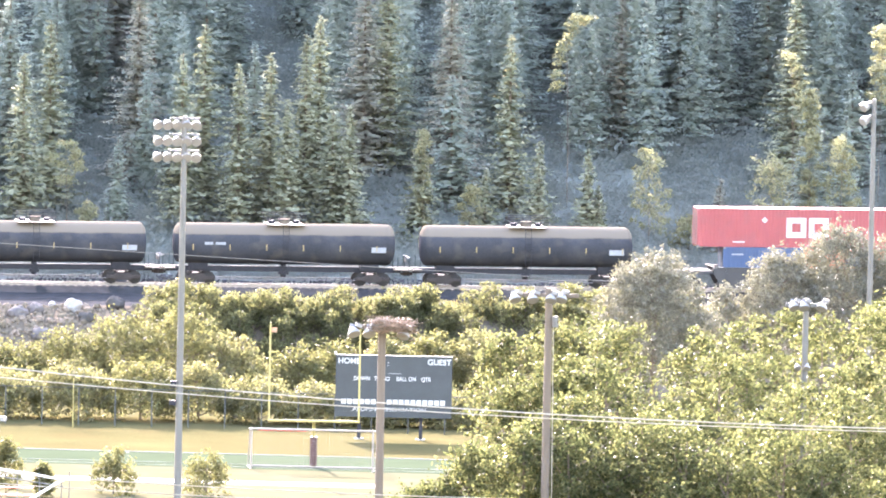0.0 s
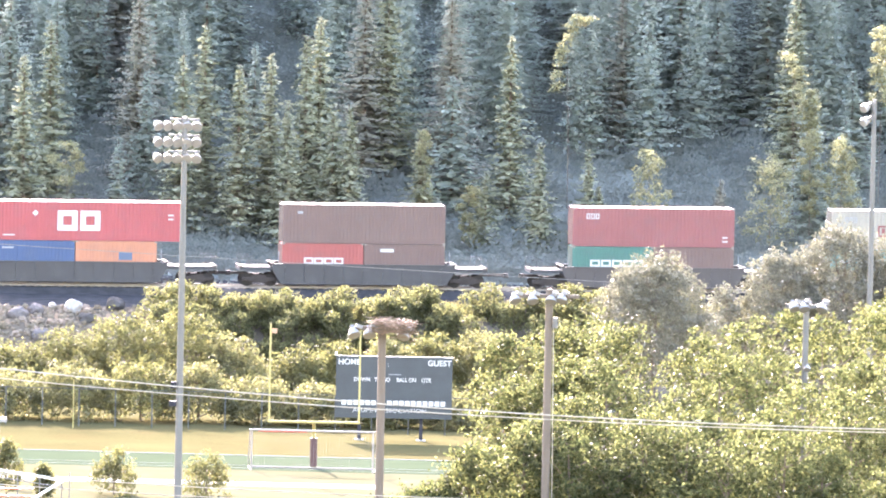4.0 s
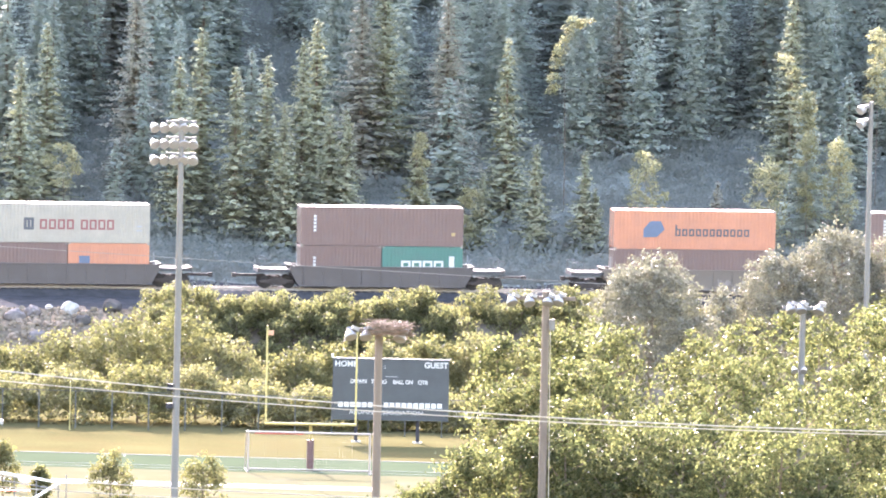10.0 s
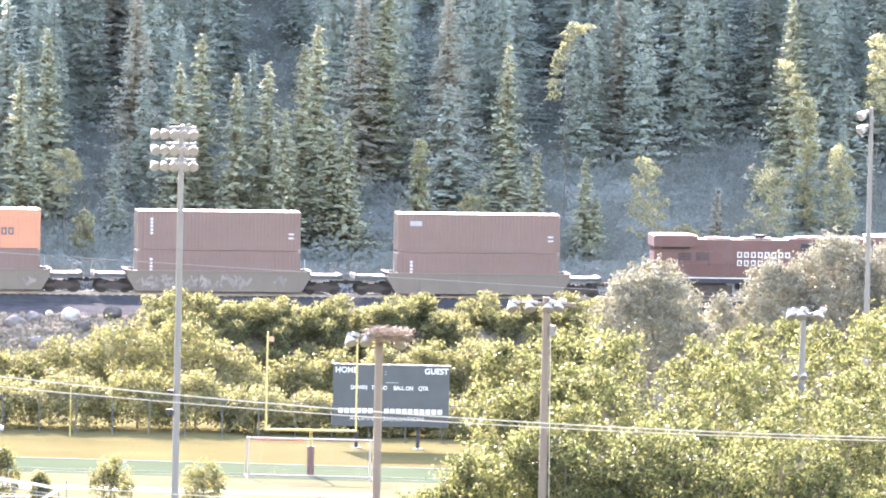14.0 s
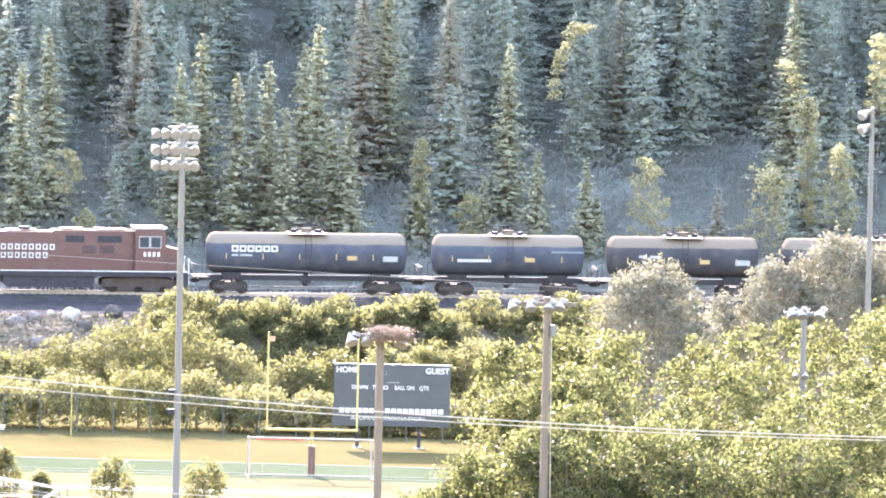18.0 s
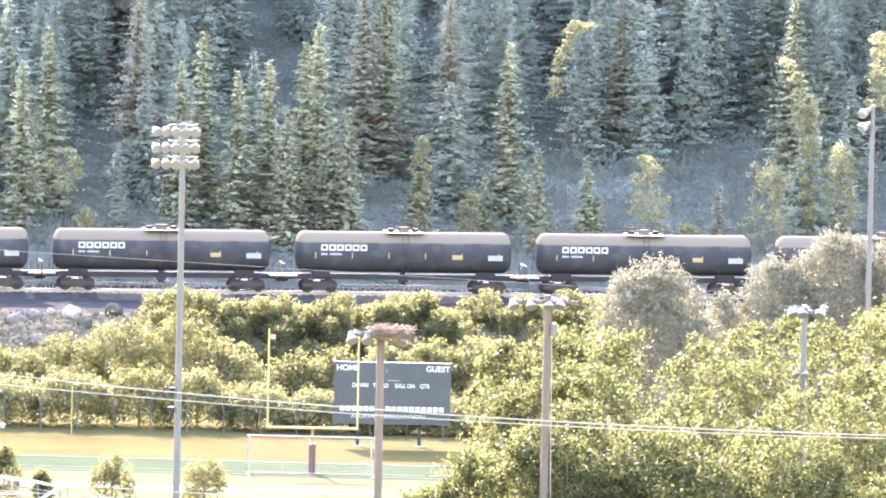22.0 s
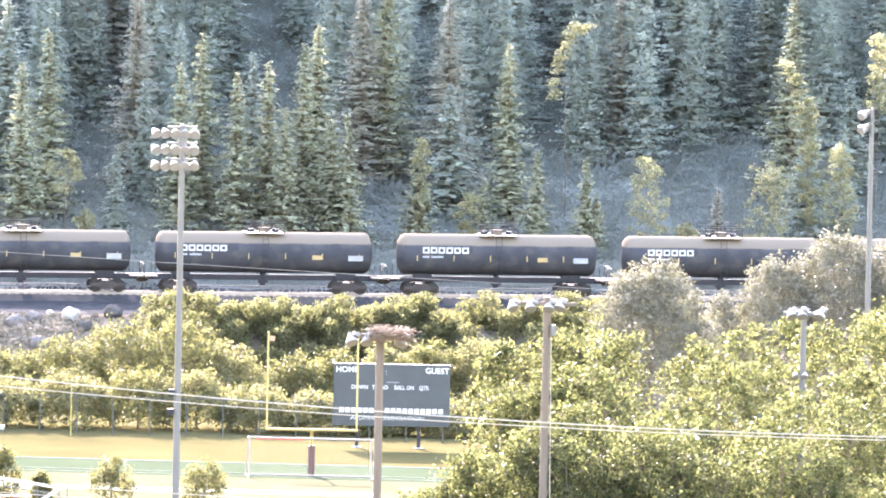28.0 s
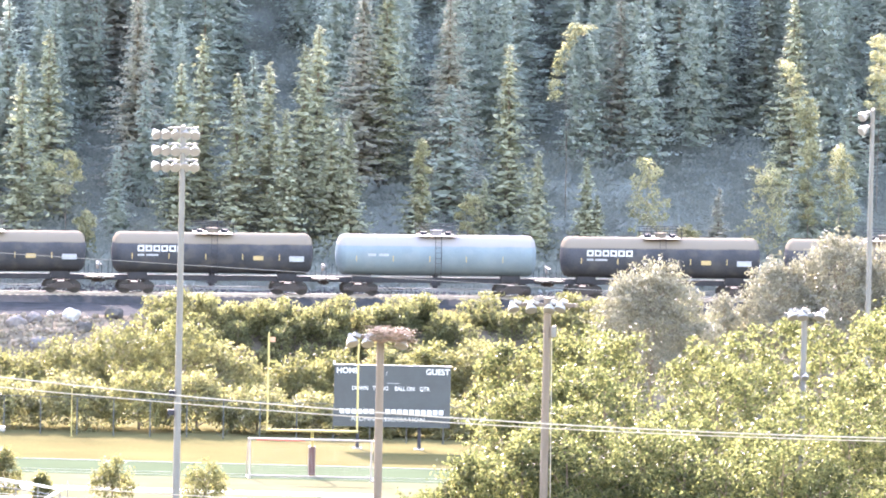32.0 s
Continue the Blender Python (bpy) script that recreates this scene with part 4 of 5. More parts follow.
# ---- the sports ground ----


def words(text, size, mat, x, z, y, parent, name="lettering", bold=0.0, wide=1.0):
    cu = bpy.data.curves.new("words", "FONT")
    cu.body, cu.size, cu.extrude, cu.offset = text, size, 0.004, bold
    tmp = new("words", cu)
    bpy.context.view_layer.update()
    me = bpy.data.meshes.new_from_object(tmp.evaluated_get(bpy.context.evaluated_depsgraph_get()))
    bpy.data.objects.remove(tmp)
    me.materials.clear()
    me.materials.append(mat)
    me.transform(Matrix.Translation((x, y, z)) @ pose(0, 0, 0, 90) @ Matrix.Diagonal((wide, 1, 1, 1)))
    return part(name, me, mat, parent)


def scoreboard():
    ob = thing("scoreboard", "large black scoreboard with white lettering on steel posts", "scoreboard", at=(-2.93, 709.8, 0))
    board = part("board", Shape().box(-3.68, 3.68, -0.15, 0.15, 1.75, 5.28, bevel=0.04), BOARD, ob)
    part("lower_panel", Shape().box(-3.68, 3.68, -0.13, 0.13, 1.42, 1.745), BOARD, ob)
    fr = Shape().box(-3.72, 3.72, -0.17, 0.17, 5.28, 5.34)
    part("top_edge", fr, FENCE, ob)
    Y = -0.156
    words("HOME", 0.50, BOARD_WHITE, -3.55, 4.80, Y, board, bold=0.012)
    words("GUEST", 0.50, BOARD_WHITE, 2.10, 4.80, Y, board, bold=0.012)
    words(":", 0.45, BOARD_WHITE, -0.42, 4.70, Y, board)
    for tx, x in (("DOWN", -2.55), ("TO GO", -1.25), ("BALL ON", 0.15), ("QTR", 1.72)):
        words(tx, 0.36, BOARD_WHITE, x, 3.75, Y, board, bold=0.008, wide=0.85)
    for x0, m in ((-3.30, 7), (-0.42, 10)):
        for k in range(m):
            part("name_bar", bars(Shape(), x0 + k * 0.375, 2.24, (0.30,), 0.31, 0.075, Y + 0.004), BOARD_WHITE, board)
    words("ALUMNI ASSOCIATION", 0.36, DECAL_WHITE, -2.6, 1.80, Y, board, wide=1.25)
    part("small_bar", bars(Shape(), -0.35, 4.18, (0.8,), 0.04, 0.1, Y), DECAL_GREY, board)
    part("beacon", Shape().rod((-3.7, -0.05, 5.34), (-3.7, -0.05, 5.55), 0.07), BOARD_WHITE, ob)
    for x in (-2.15, 1.75):
        part("post", Shape().box(x - 0.11, x + 0.11, 0.16, 0.38, -0.1, 5.0), DARK, ob)
        part("footing", Shape().box(x - 0.3, x + 0.3, 0.0, 0.55, -0.1, 0.06), CONCRETE, ob)


scoreboard()


def goal_post():
    ob = thing("goal_post", "yellow football goal post with a padded base", "goal post", at=(-7.7, 688.0, 0))
    part("crossbar", Shape().rod((-2.82, 0, 2.95), (2.82, 0, 2.95), 0.085, n=12), YELLOW, ob)
    for x in (-2.75, 2.75):
        part("upright", Shape().rod((x, 0, 2.9), (x, 0, 8.95), 0.06, n=10), YELLOW, ob)
    part("gooseneck", Shape().pipe([(0, 0, 2.95), (0, 0.5, 2.88), (0, 1.0, 2.6), (0, 1.35, 2.1), (0, 1.5, 1.4), (0, 1.5, 0)], 0.10, 12), YELLOW, ob)
    part("pad", Shape().box(-0.22, 0.22, 1.25, 1.75, 0.1, 1.85, bevel=0.1), MAROON, ob, "maroon foam post pad")
    part("ribbon", Shape().box(-2.69, -2.35, -0.01, 0.01, 8.35, 8.65), FADED_ORANGE, ob, "small orange wind ribbon")


goal_post()


def soccer_goal():
    ob = thing("soccer_goal", "white soccer goal with a net on the turf", "soccer goal", at=(-7.75, 686.6, 0.02), rz=-2)
    W2, H = 3.72, 2.5
    part("crossbar", Shape().rod((-W2, 0, H), (W2, 0, H), 0.06), GOAL_PAINT, ob)
    for x in (-W2, W2):
        part("post", Shape().rod((x, 0, 0), (x, 0, H), 0.06), GOAL_PAINT, ob)
        sgn = -1 if x < 0 else 1
        part("back_stay", Shape().pipe([(x, 0, H), (x + sgn * 0.15, 1.0, H - 0.05), (x + sgn * 0.3, 2.2, 0.05)], 0.035), GOAL_PAINT, ob)
        part("ground_bar", Shape().rod((x, 0, 0.04), (x + sgn * 0.3, 2.2, 0.04), 0.04), GOAL_PAINT, ob)
    part("back_bar", Shape().rod((-W2 - 0.3, 2.2, 0.04), (W2 + 0.3, 2.2, 0.04), 0.04), GOAL_PAINT, ob)
    net = Shape()
    for k in range(41):
        t = k / 40
        x0 = -W2 + t * 2 * W2
        x1 = x0 * 1.07
        net.pipe([(x0, 0.02, H), (x1, 1.0, H - 0.08), (x1 * 1.01, 2.2, 0.04)], 0.003, 3)
    for k in range(1, 14):
        z = H - 0.1 - k * 0.18
        y = 1.0 + (1 - z / (H - 0.1)) * 1.2
        net.rod((-W2 - 0.2, y, z), (W2 + 0.2, y, z), 0.003, n=3)
    part("net", net, NET, ob, "thin white net")
    part("red_strip", Shape().box(-3.4, -0.4, 1.3, 1.36, 2.28, 2.4), RED_PAINT, ob, "faded red strip on the net")


soccer_goal()


def floodlight(parent, at, turn, size=0.3, tilt=-25):
    """A round flood lamp with a spun hood; it looks along its own -y."""
    m = Matrix.Translation(at) @ pose(0, 0, 0, tilt, 0, turn) @ pose(0, 0, 0, rz=-90)
    hood = Shape().lathe([(-0.9 * size, 0.25 * size), (-0.75 * size, 0.55 * size), (-0.2 * size, 0.9 * size), (0.35 * size, 1.05 * size), (0.45 * size, 1.05 * size), (0.42 * size, 0.98 * size)], 16, m)
    h = part("flood_lamp", hood, LAMP_METAL, parent, smooth=True)
    part("lens", Shape().lathe([(0.40 * size, 0.98 * size), (0.47 * size, 0.7 * size), (0.48 * size, 0.1 * size)], 16, m), LAMP_GLASS, h, smooth=True)
    part("ballast_box", Shape().box(-1.5 * size, -0.9 * size, -0.3 * size, 0.3 * size, -0.3 * size, 0.3 * size, m), LAMP_METAL, h)


def field_light(at, height, rows, per_row, width, turn, r0, r1, shift=0.0, aim_x=0.0, name="grey steel sports field light mast with rows of flood lamps"):
    ob = thing("field_light", name, "light mast", "sports field light masts", at=at)
    part("mast", Shape().rod((0, 0, 0), (0, 0, height), r0, r1, n=16), GALV, ob, smooth=True)
    a = radians(turn)
    for k in range(rows):
        z = height - 0.15 - k * 0.95
        dx, dy = math.cos(a) * width / 2, math.sin(a) * width / 2
        arm = part("cross_arm", Shape().box(-width / 2 + 0.35, width / 2 - 0.35, -0.07, 0.07, -0.06, 0.06, pose(0, 0, z, rz=turn)), GALV, ob)
        for j in range(per_row):
            t = -1 + 2 * j / (per_row - 1)
            side = -1 if j % 2 == 0 else 1
            floodlight(arm, (dx * t * 0.92 + shift, dy * t * 0.92 - 0.12, z - 0.38), aim_x + (24 if t < 0 else -14) * abs(t), 0.30, 34)
    part("junction_box", Shape().box(-0.55, -0.2, -0.2, 0.1, 6.75, 7.15), DARK, ob)
    part("small_speaker", Shape().box(-0.6, -0.2, -0.2, 0.1, 5.7, 6.0), DARK, ob)
    return ob


field_light((-15.42, 665.0, 0), 22.85, 3, 5, 2.5, 6, 0.22, 0.16, shift=-0.42, aim_x=10)
field_light((28.9, 760.0, -6.5), 25.9, 2, 3, 1.6, 82, 0.21, 0.15, shift=-0.62, aim_x=-70)


def wood_light(at, height, lamps, r, nest=False, arm=1.6, wood=True, label="", lamp_z=0.0):
    ob = thing("floodlight_pole", label, "light pole", "floodlight poles by the trees", at=at)
    pole = part("pole", Shape().rod((0, 0, 0), (0, 0, height), r * 1.25, r, n=14), WOOD if wood else GALV, ob, smooth=True)
    part("cross_arm", Shape().box(-arm, arm, -0.12, 0.0, height - 0.42, height - 0.24), WOOD if wood else GALV, ob)
    for x, tn, dz in lamps:
        floodlight(ob, (x, -0.25, height - 0.5 + dz), tn, 0.26, 52)
        part("lamp_bracket", Shape().rod((x, -0.05, height - 0.3), (x, -0.2, height - 0.5 + dz), 0.03), GALV, ob)
        part("gear_box", Shape().box(-0.15, 0.15, -0.11, 0.11, -0.08, 0.08, pose(x + 0.2, -0.2, height - 0.2 + dz, 0, 18, tn), bevel=0.03), LAMP_METAL, ob, "pale lamp gear box")
    return ob


p1 = wood_light((-2.5, 475.0, 9.0), 16.6, ((-1.2, 25, -0.05), (-0.55, 10, -0.05), (0.9, -20, -0.1)), 0.16, label="tall wooden pole with flood lamps under a large twig nest", arm=1.35)
p2 = wood_light((5.0, 525.0, 6.5), 16.9, ((-1.6, 25, 0.0), (-0.78, 15, 0.0), (0.08, -10, 0.0), (0.58, -20, 0.05)), 0.17, label="tall wooden pole with four white flood lamps and a cable", arm=1.4)
part("cable", Shape().pipe([(0.22, -0.22, 15.5), (0.3, -0.24, 8), (0.36, -0.25, 0.2)], 0.02), CABLE, p2)
part("transformer_can", Shape().rod((0.3, -0.2, 15.1), (0.3, -0.2, 15.6), 0.14, n=12), GALV, p2)
p3 = wood_light((17.65, 545.0, 6.0), 15.7, ((-0.6, 25, 0.1), (-0.1, 10, 0.1), (0.75, -25, 0.1)), 0.14, wood=False, label="grey steel light pole with white flood lamps among trees", arm=1.0)
for _x, _t in ((-0.35, 20), (0.1, -10)):
    floodlight(p3, (_x, -0.3, 12.35), _t, 0.17, 45)


def nest():
    rnd = random.Random(4)
    s = Shape()
    for k in range(520):
        a, q = rnd.uniform(0, 6.28), rnd.uniform(0.15, 1.0) ** 0.6
        x, y = math.cos(a) * q * 1.0, math.sin(a) * q * 0.75
        z = rnd.uniform(-0.05, 0.45) - 0.1 * q + (-rnd.random() * 0.5 if x > 0.3 and rnd.random() < 0.25 else 0)
        b = a + 1.57 + rnd.uniform(-0.7, 0.7)
        L = rnd.uniform(0.2, 0.55)
        s.rod((x - math.cos(b) * L, y - math.sin(b) * L, z + rnd.uniform(-0.12, 0.12)), (x + math.cos(b) * L, y + math.sin(b) * L, z + rnd.uniform(-0.12, 0.12)), 0.014, 0.008, n=3)
    ob = tagged(new("bird_nest", s.mesh("bird_nest", TWIG)), "big shaggy nest of dry twigs on a wooden pole", "nest")
    ob.location = (-2.1, 474.9, 25.25)


nest()
# thin yellow post, fence, railing
yp = thing("boundary_post", "thin yellow boundary post beside the fence", "post", at=(-23.3, 714.2, 0))
part("post", Shape().rod((0, 0, 0), (0, 0, 3.1), 0.038), YELLOW, yp)


def fence():
    ob = thing("fence", "dark chain-link fence along the edge of the field", "fence", at=(0, 0, 0))
    x0, x1 = -37.0, 5.0
    yy = lambda x: 715.6 - (x + 22) * 0.06
    n = 18
    xs = [x0 + (x1 - x0) * k / n for k in range(n + 1)]
    for x in xs:
        part("post", Shape().rod((x, yy(x), -0.2), (x, yy(x), 2.4), 0.045), FENCE, ob)
    for a, b in zip(xs, xs[1:]):
        part("top_rail", Shape().rod((a, yy(a), 2.4), (b, yy(b), 2.4), 0.025, n=5), FENCE, ob)
        w = Shape()
        k = a
        while k < b - 0.01:
            for d in (2.2, -2.2):
                e = k + d
                z0, z1 = 0.1, 2.3
                if a <= e <= b:
                    w.rod((k, yy(k), z0), (e, yy(e), z1), 0.005, n=3)
            k += 0.22
        part("wire_mesh", w, FENCE, ob)


fence()


def railing():
    ob = thing("railing", "white tubular railing with a sloping end", "railing", at=(-22.1, 662.0, 0.0), rz=0)
    for k in range(6):
        x = -0.1 - k * 1.3
        part("post", Shape().rod((x, 0, 0), (x, 0, 1.42 - 0.14 * x), 0.035), GALV, ob)
    part("top_rail", Shape().rod((0, 0, 1.42), (-8, 0, 2.54), 0.075), WHITE, ob)
    part("mid_rail", Shape().rod((0, 0, 1.0), (-8, 0, 2.1), 0.03), GALV, ob)
    part("sloping_rail", Shape().rod((0, 0, 1.42), (-1.95, -0.3, 0.2), 0.085), WHITE, ob)
    part("end_post", Shape().rod((0.35, 0.3, 0), (0.35, 0.3, 1.85), 0.03), GALV, ob)


railing()
bench = thing("bench", "red painted spectator bench behind the railing", "bench", at=(-26.6, 654.0, 0.0))
for _k in range(3):
    part("plank", Shape().box(-3, 3, -0.15 + _k * 0.5, 0.2 + _k * 0.5, 0.7 + _k * 0.4, 0.76 + _k * 0.4), RED_PAINT, bench)
for _x in (-2.6, 0, 2.6):
    part("support", Shape().prism([(_x - 0.04, 0), (_x + 0.04, 0), (_x + 0.04, 0.7), (_x - 0.04, 0.7)], -0.1, 1.2), GALV, bench)
lp = thing("lamp_post", "small grey lamp post with a flat hood", "lamp post", at=(-26.55, 676.0, 0))
part("post", Shape().rod((0, 0, 0), (0, 0, 3.6), 0.12, 0.1), GALV, lp)
part("hood", Shape().box(-0.3, 0.5, -0.3, 0.3, 3.6, 3.85, bevel=0.15), LAMP_METAL, lp)


def wire(name, a, b, sag, r, mat, label, loops=0):
    n = 28
    pts = []
    for k in range(n + 1):
        t = k / n
        q = Vector(a).lerp(Vector(b), t)
        q.z -= sag * 4 * t * (1 - t)
        pts.append(q)
    ob = part(name, Shape().pipe(pts, r, 6), mat)
    return tagged(ob, label, "cable", "overhead cables")


for z0, z1, sag, r, label in ((36.83, 32.95, 2.50, 0.024, "pale thick overhead telephone cable"), (35.96, 32.70, 2.10, 0.020, "pale overhead telephone cable"),
                              (32.75, 31.9, 2.75, 0.017, "pale thin overhead cable"), (32.25, 31.9, 2.75, 0.017, "pale thin overhead cable")):
    wire("overhead_cable", (-40.0, 351.0, z0), (40.0, 351.0, z1), sag, r, CABLE, label)
wire("railway_wire", (-60.0, 800.0, 6.9), (30.0, 800.0, 3.1), 0.15, 0.022, DARK_CABLE, "thin dark wire strung along the railway")

# ---- trees and shrubs ----


def limbs(rng, h, r, crown_r, low, n=9):
    s = Shape()
    top = Vector((rng.uniform(-0.3, 0.3), rng.uniform(-0.3, 0.3), h * 0.92))
    s.rod((0, 0, -0.6), (0, 0, h * 0.35), r, r * 0.75, n=10)
    s.rod((0, 0, h * 0.35), top, r * 0.75, r * 0.15, n=8)
    for k in range(n):
        z = h * (low + (0.9 - low) * k / n)
        a = k * 2.4 + rng.uniform(-0.4, 0.4)
        L = crown_r * rng.uniform(0.6, 0.95) * (1 - 0.4 * k / n)
        e = Vector((math.cos(a) * L, math.sin(a) * L, z + L * 0.7))
        mid = Vector((math.cos(a) * L * 0.5, math.sin(a) * L * 0.5, z + L * 0.25))
        s.rod((0, 0, z), mid, r * 0.4, r * 0.25, n=6).rod(mid, e, r * 0.25, r * 0.07, n=6)
    return s


def broadleaf(name, label, at, h, cr, blobs, count, leaf, mat, seed, group="", trunk=0.28, low=0.25, category="tree", trunk_mat=None):
    ob = thing(name, label, category, group, at=at)
    rng = random.Random(seed)
    part("trunk", limbs(rng, h, trunk, cr, low), trunk_mat or BARK, ob, smooth=True)
    me = crown_mesh("crown", seed, blobs, count, leaf, mat)
    part("crown", me, mat, ob)
    return ob


def puffs(seed, h, cr, z0, n, size, cone=0.5):
    """Blobs of an uneven crown between z0 and h, narrower towards the top."""
    rng = random.Random(seed)
    out = []
    for k in range(n):
        t = (k + 0.5) / n
        z = z0 + (h - z0 - size) * t
        q = cr * (1 - cone * t ** 1.6) * rng.uniform(0.25, 0.9)
        a = k * 2.4 + rng.uniform(-0.5, 0.5)
        rr = size * rng.uniform(0.7, 1.25)
        out.append((math.cos(a) * q, math.sin(a) * q, z, rr, rr * rng.uniform(0.75, 1.0)))
    out.append((0, 0, h - size * 0.8, size * 0.8, size * 0.8))
    return out


def dome(seed, h, cr, z0, n, size, bulk=0.72, sprigs=22, shoot=0.7):
    """Blobs over a broad domed crown, most of them near its surface, and three large ones inside."""
    rng = random.Random(seed)
    out = []
    for k in range(n):
        t = ((k + 0.5) / n) ** 0.85
        q = cr * math.sqrt(max(0.02, 1 - t ** 2.2)) * (0.35 + 0.65 * rng.random() ** 0.5) * rng.uniform(0.85, 1.08)
        a = k * 2.4 + rng.uniform(-0.6, 0.6)
        rr = size * rng.uniform(0.45, 1.0) * (1.9 if rng.random() < 0.12 else 1.0)
        out.append((math.cos(a) * q, math.sin(a) * q, z0 + (h - z0 - size) * t + rng.uniform(-0.5, 0.5), rr, rr * rng.uniform(0.7, 0.95)))
    for f, w in ((0.25, 1.0), (0.5, 0.95), (0.72, 0.75)) if bulk else ():
        out.append((0, 0, z0 + (h - z0) * f, cr * bulk * w, (h - z0) * 0.24))
    for k in range(sprigs):
        t = rng.uniform(0.35, 1.0)
        q = cr * math.sqrt(max(0.0, 1 - t ** 2.2)) * rng.uniform(0.8, 1.02)
        a = k * 2.4 + rng.uniform(-0.5, 0.5)
        out.append((math.cos(a) * q, math.sin(a) * q, z0 + (h - z0) * t - rng.uniform(0.0, 0.4), rng.uniform(0.10, 0.2), rng.uniform(0.5, 1.0) * shoot))
    return out


# the poplars in the middle ground: place, height, crown radius
GROVE = ((2.6, 548, 19.5), (4.2, 549, 20.4), (6.9, 548, 21.2), (9.5, 549, 19.7), (12.0, 550, 19.4), (14.5, 549, 21.1), (17.3, 556, 20.6), (19.8, 550, 20.6), (22.6, 552, 20.6), (22.3, 575, 20.6),
         (2.5, 540, 17.3), (3.9, 541, 18.8), (5.6, 540, 19.6), (8.2, 541, 19.1), (10.9, 540, 18.2), (13.4, 541, 19.5), (15.6, 540, 19.9), (20.6, 540, 19.4), (22.9, 541, 19.2),
         (2.2, 533, 15.2), (4.6, 532, 17.0), (7.0, 533, 17.9), (9.6, 532, 18.0), (12.2, 533, 18.0), (14.8, 533, 18.3), (17.5, 532, 18.6), (20.0, 533, 18.0), (22.4, 532, 17.8),
         (-2.2, 525, 13.9), (-0.3, 527, 14.8), (1.9, 526, 15.4), (3.6, 527, 16.1), (6.0, 526, 16.3), (8.6, 527, 16.4), (11.2, 526, 16.5), (13.8, 527, 16.6), (16.4, 526, 16.6), (19.0, 527, 16.6), (21.6, 526, 16.5), (-24.6, 560, 20.4))
for k, (x, y, top) in enumerate(GROVE):
    rng = random.Random(700 + k)
    x, y, top = x + rng.uniform(-0.9, 0.9), y + rng.uniform(-3, 3), top + rng.uniform(-0.9, 0.5)
    z = ground_z(x, y) - 0.05
    h = top - z
    cr = rng.uniform(2.6, 3.9) if x > 6 else rng.uniform(1.9, 2.3)
    x += 0.9 if x < 6 and y > 531 else 0.0
    broadleaf("poplar_tree", "sunlit yellow-green poplar with dense fluttering leaves", (x, y, z), h, cr, dome(30 + k, h, cr, h * 0.12, 150, 0.5, 0, 40), 7600, 0.086, POPLAR, 50 + k, "poplar trees before the field", trunk=0.16)

# silvery bushes before the train
for k, (x, y, top, cr, n) in enumerate(((14.7, 780, 7.0, 5.0, 70), (19.8, 787, 4.6, 1.7, 14), (23.6, 789, 6.9, 3.8, 44), (28.0, 790, 8.6, 4.8, 62), (33.0, 790, 8.9, 4.6, 56), (36.6, 792, 8.0, 3.6, 30))):
    z = -6.6
    h = top - z
    broadleaf("silver_willow", "dense silvery grey-green willow on the river bank", (x, y, z), h, cr, dome(130 + k, h, cr, h * 0.3, n * 3, 0.5, 0.72, n * 3, 1.3), 520 * n, 0.092, SILVER, 150 + k, "silvery willows by the river", trunk=0.22)

# yellow-green willows behind the fence
for k, (x, y, top, cr, mt) in enumerate(((-36.2, 748, 2.1, 2.7, 0), (-32.0, 746, 1.7, 2.3, 0), (-28.5, 747, 2.5, 2.5, 0), (-24.8, 748, 3.3, 2.7, 0), (-21.1, 749, 4.4, 2.9, 0), (-17.4, 748, 4.8, 2.9, 0), (-14.1, 747, 3.1, 2.3, 1), (-15.5, 721.1, 3.3, 2.4, 1), (-11.8, 745, 1.4, 2.0, 0), (-9.3, 746, 2.5, 2.2, 0), (-6.8, 748, 2.7, 2.1, 0), (-3.5, 749, 3.1, 2.3, 1), (-0.4, 748, 3.3, 2.4, 0), (2.7, 748, 3.5, 2.4, 1), (-23.5, 720.9, 3.1, 2.5, 1), (-19.2, 720.7, 3.4, 2.6, 0), (-27.8, 720.9, 2.7, 2.5, 1), (-11.6, 720.3, 2.5, 2.4, 1), (5.8, 748, 3.1, 2.4, 0), (-32.3, 721.1, 2.9, 2.8, 0), (-36.8, 721.3, 2.6, 2.5, 1), (-7.6, 719.9, 2.3, 2.3, 1), (-3.6, 719.7, 1.9, 2.2, 0), (0.4, 719.5, 1.9, 2.2, 1))):
    z = ground_z(x, y) - 0.1
    h = top - z
    broadleaf("willow_bush", ("pale yellow-green willow bush behind the fence", "darker green leafy bush behind the fence")[mt], (x, y, z), h, cr * (1.3 if x < -13 else 1.15), dome(230 + k, h, cr * (1.3 if x < -13 else 1.15), 0.1, 120, 0.42, 0.6, 90, 1.2), 7000, 0.095, (WILLOW, SHRUB)[mt], 250 + k, "bushes behind the fence", trunk=0.10, low=0.1, category="bush")

# shrubs on the railway bank
SHRUBS = []
for k in range(4):
    h = 1.7 + 0.35 * k
    ob = broadleaf("bank_shrub", "low green shrub on the railway bank", (0, 0, -200), h, 1.2, puffs(330 + k, h, 1.3, 0.2, 34, 0.34, 0.4), 850, 0.10, BANK_LEAF, 350 + k, "shrubs on the railway bank", trunk=0.05, low=0.1, category="shrub")
    SHRUBS.append(ob)
rnd = random.Random(77)
count = 0
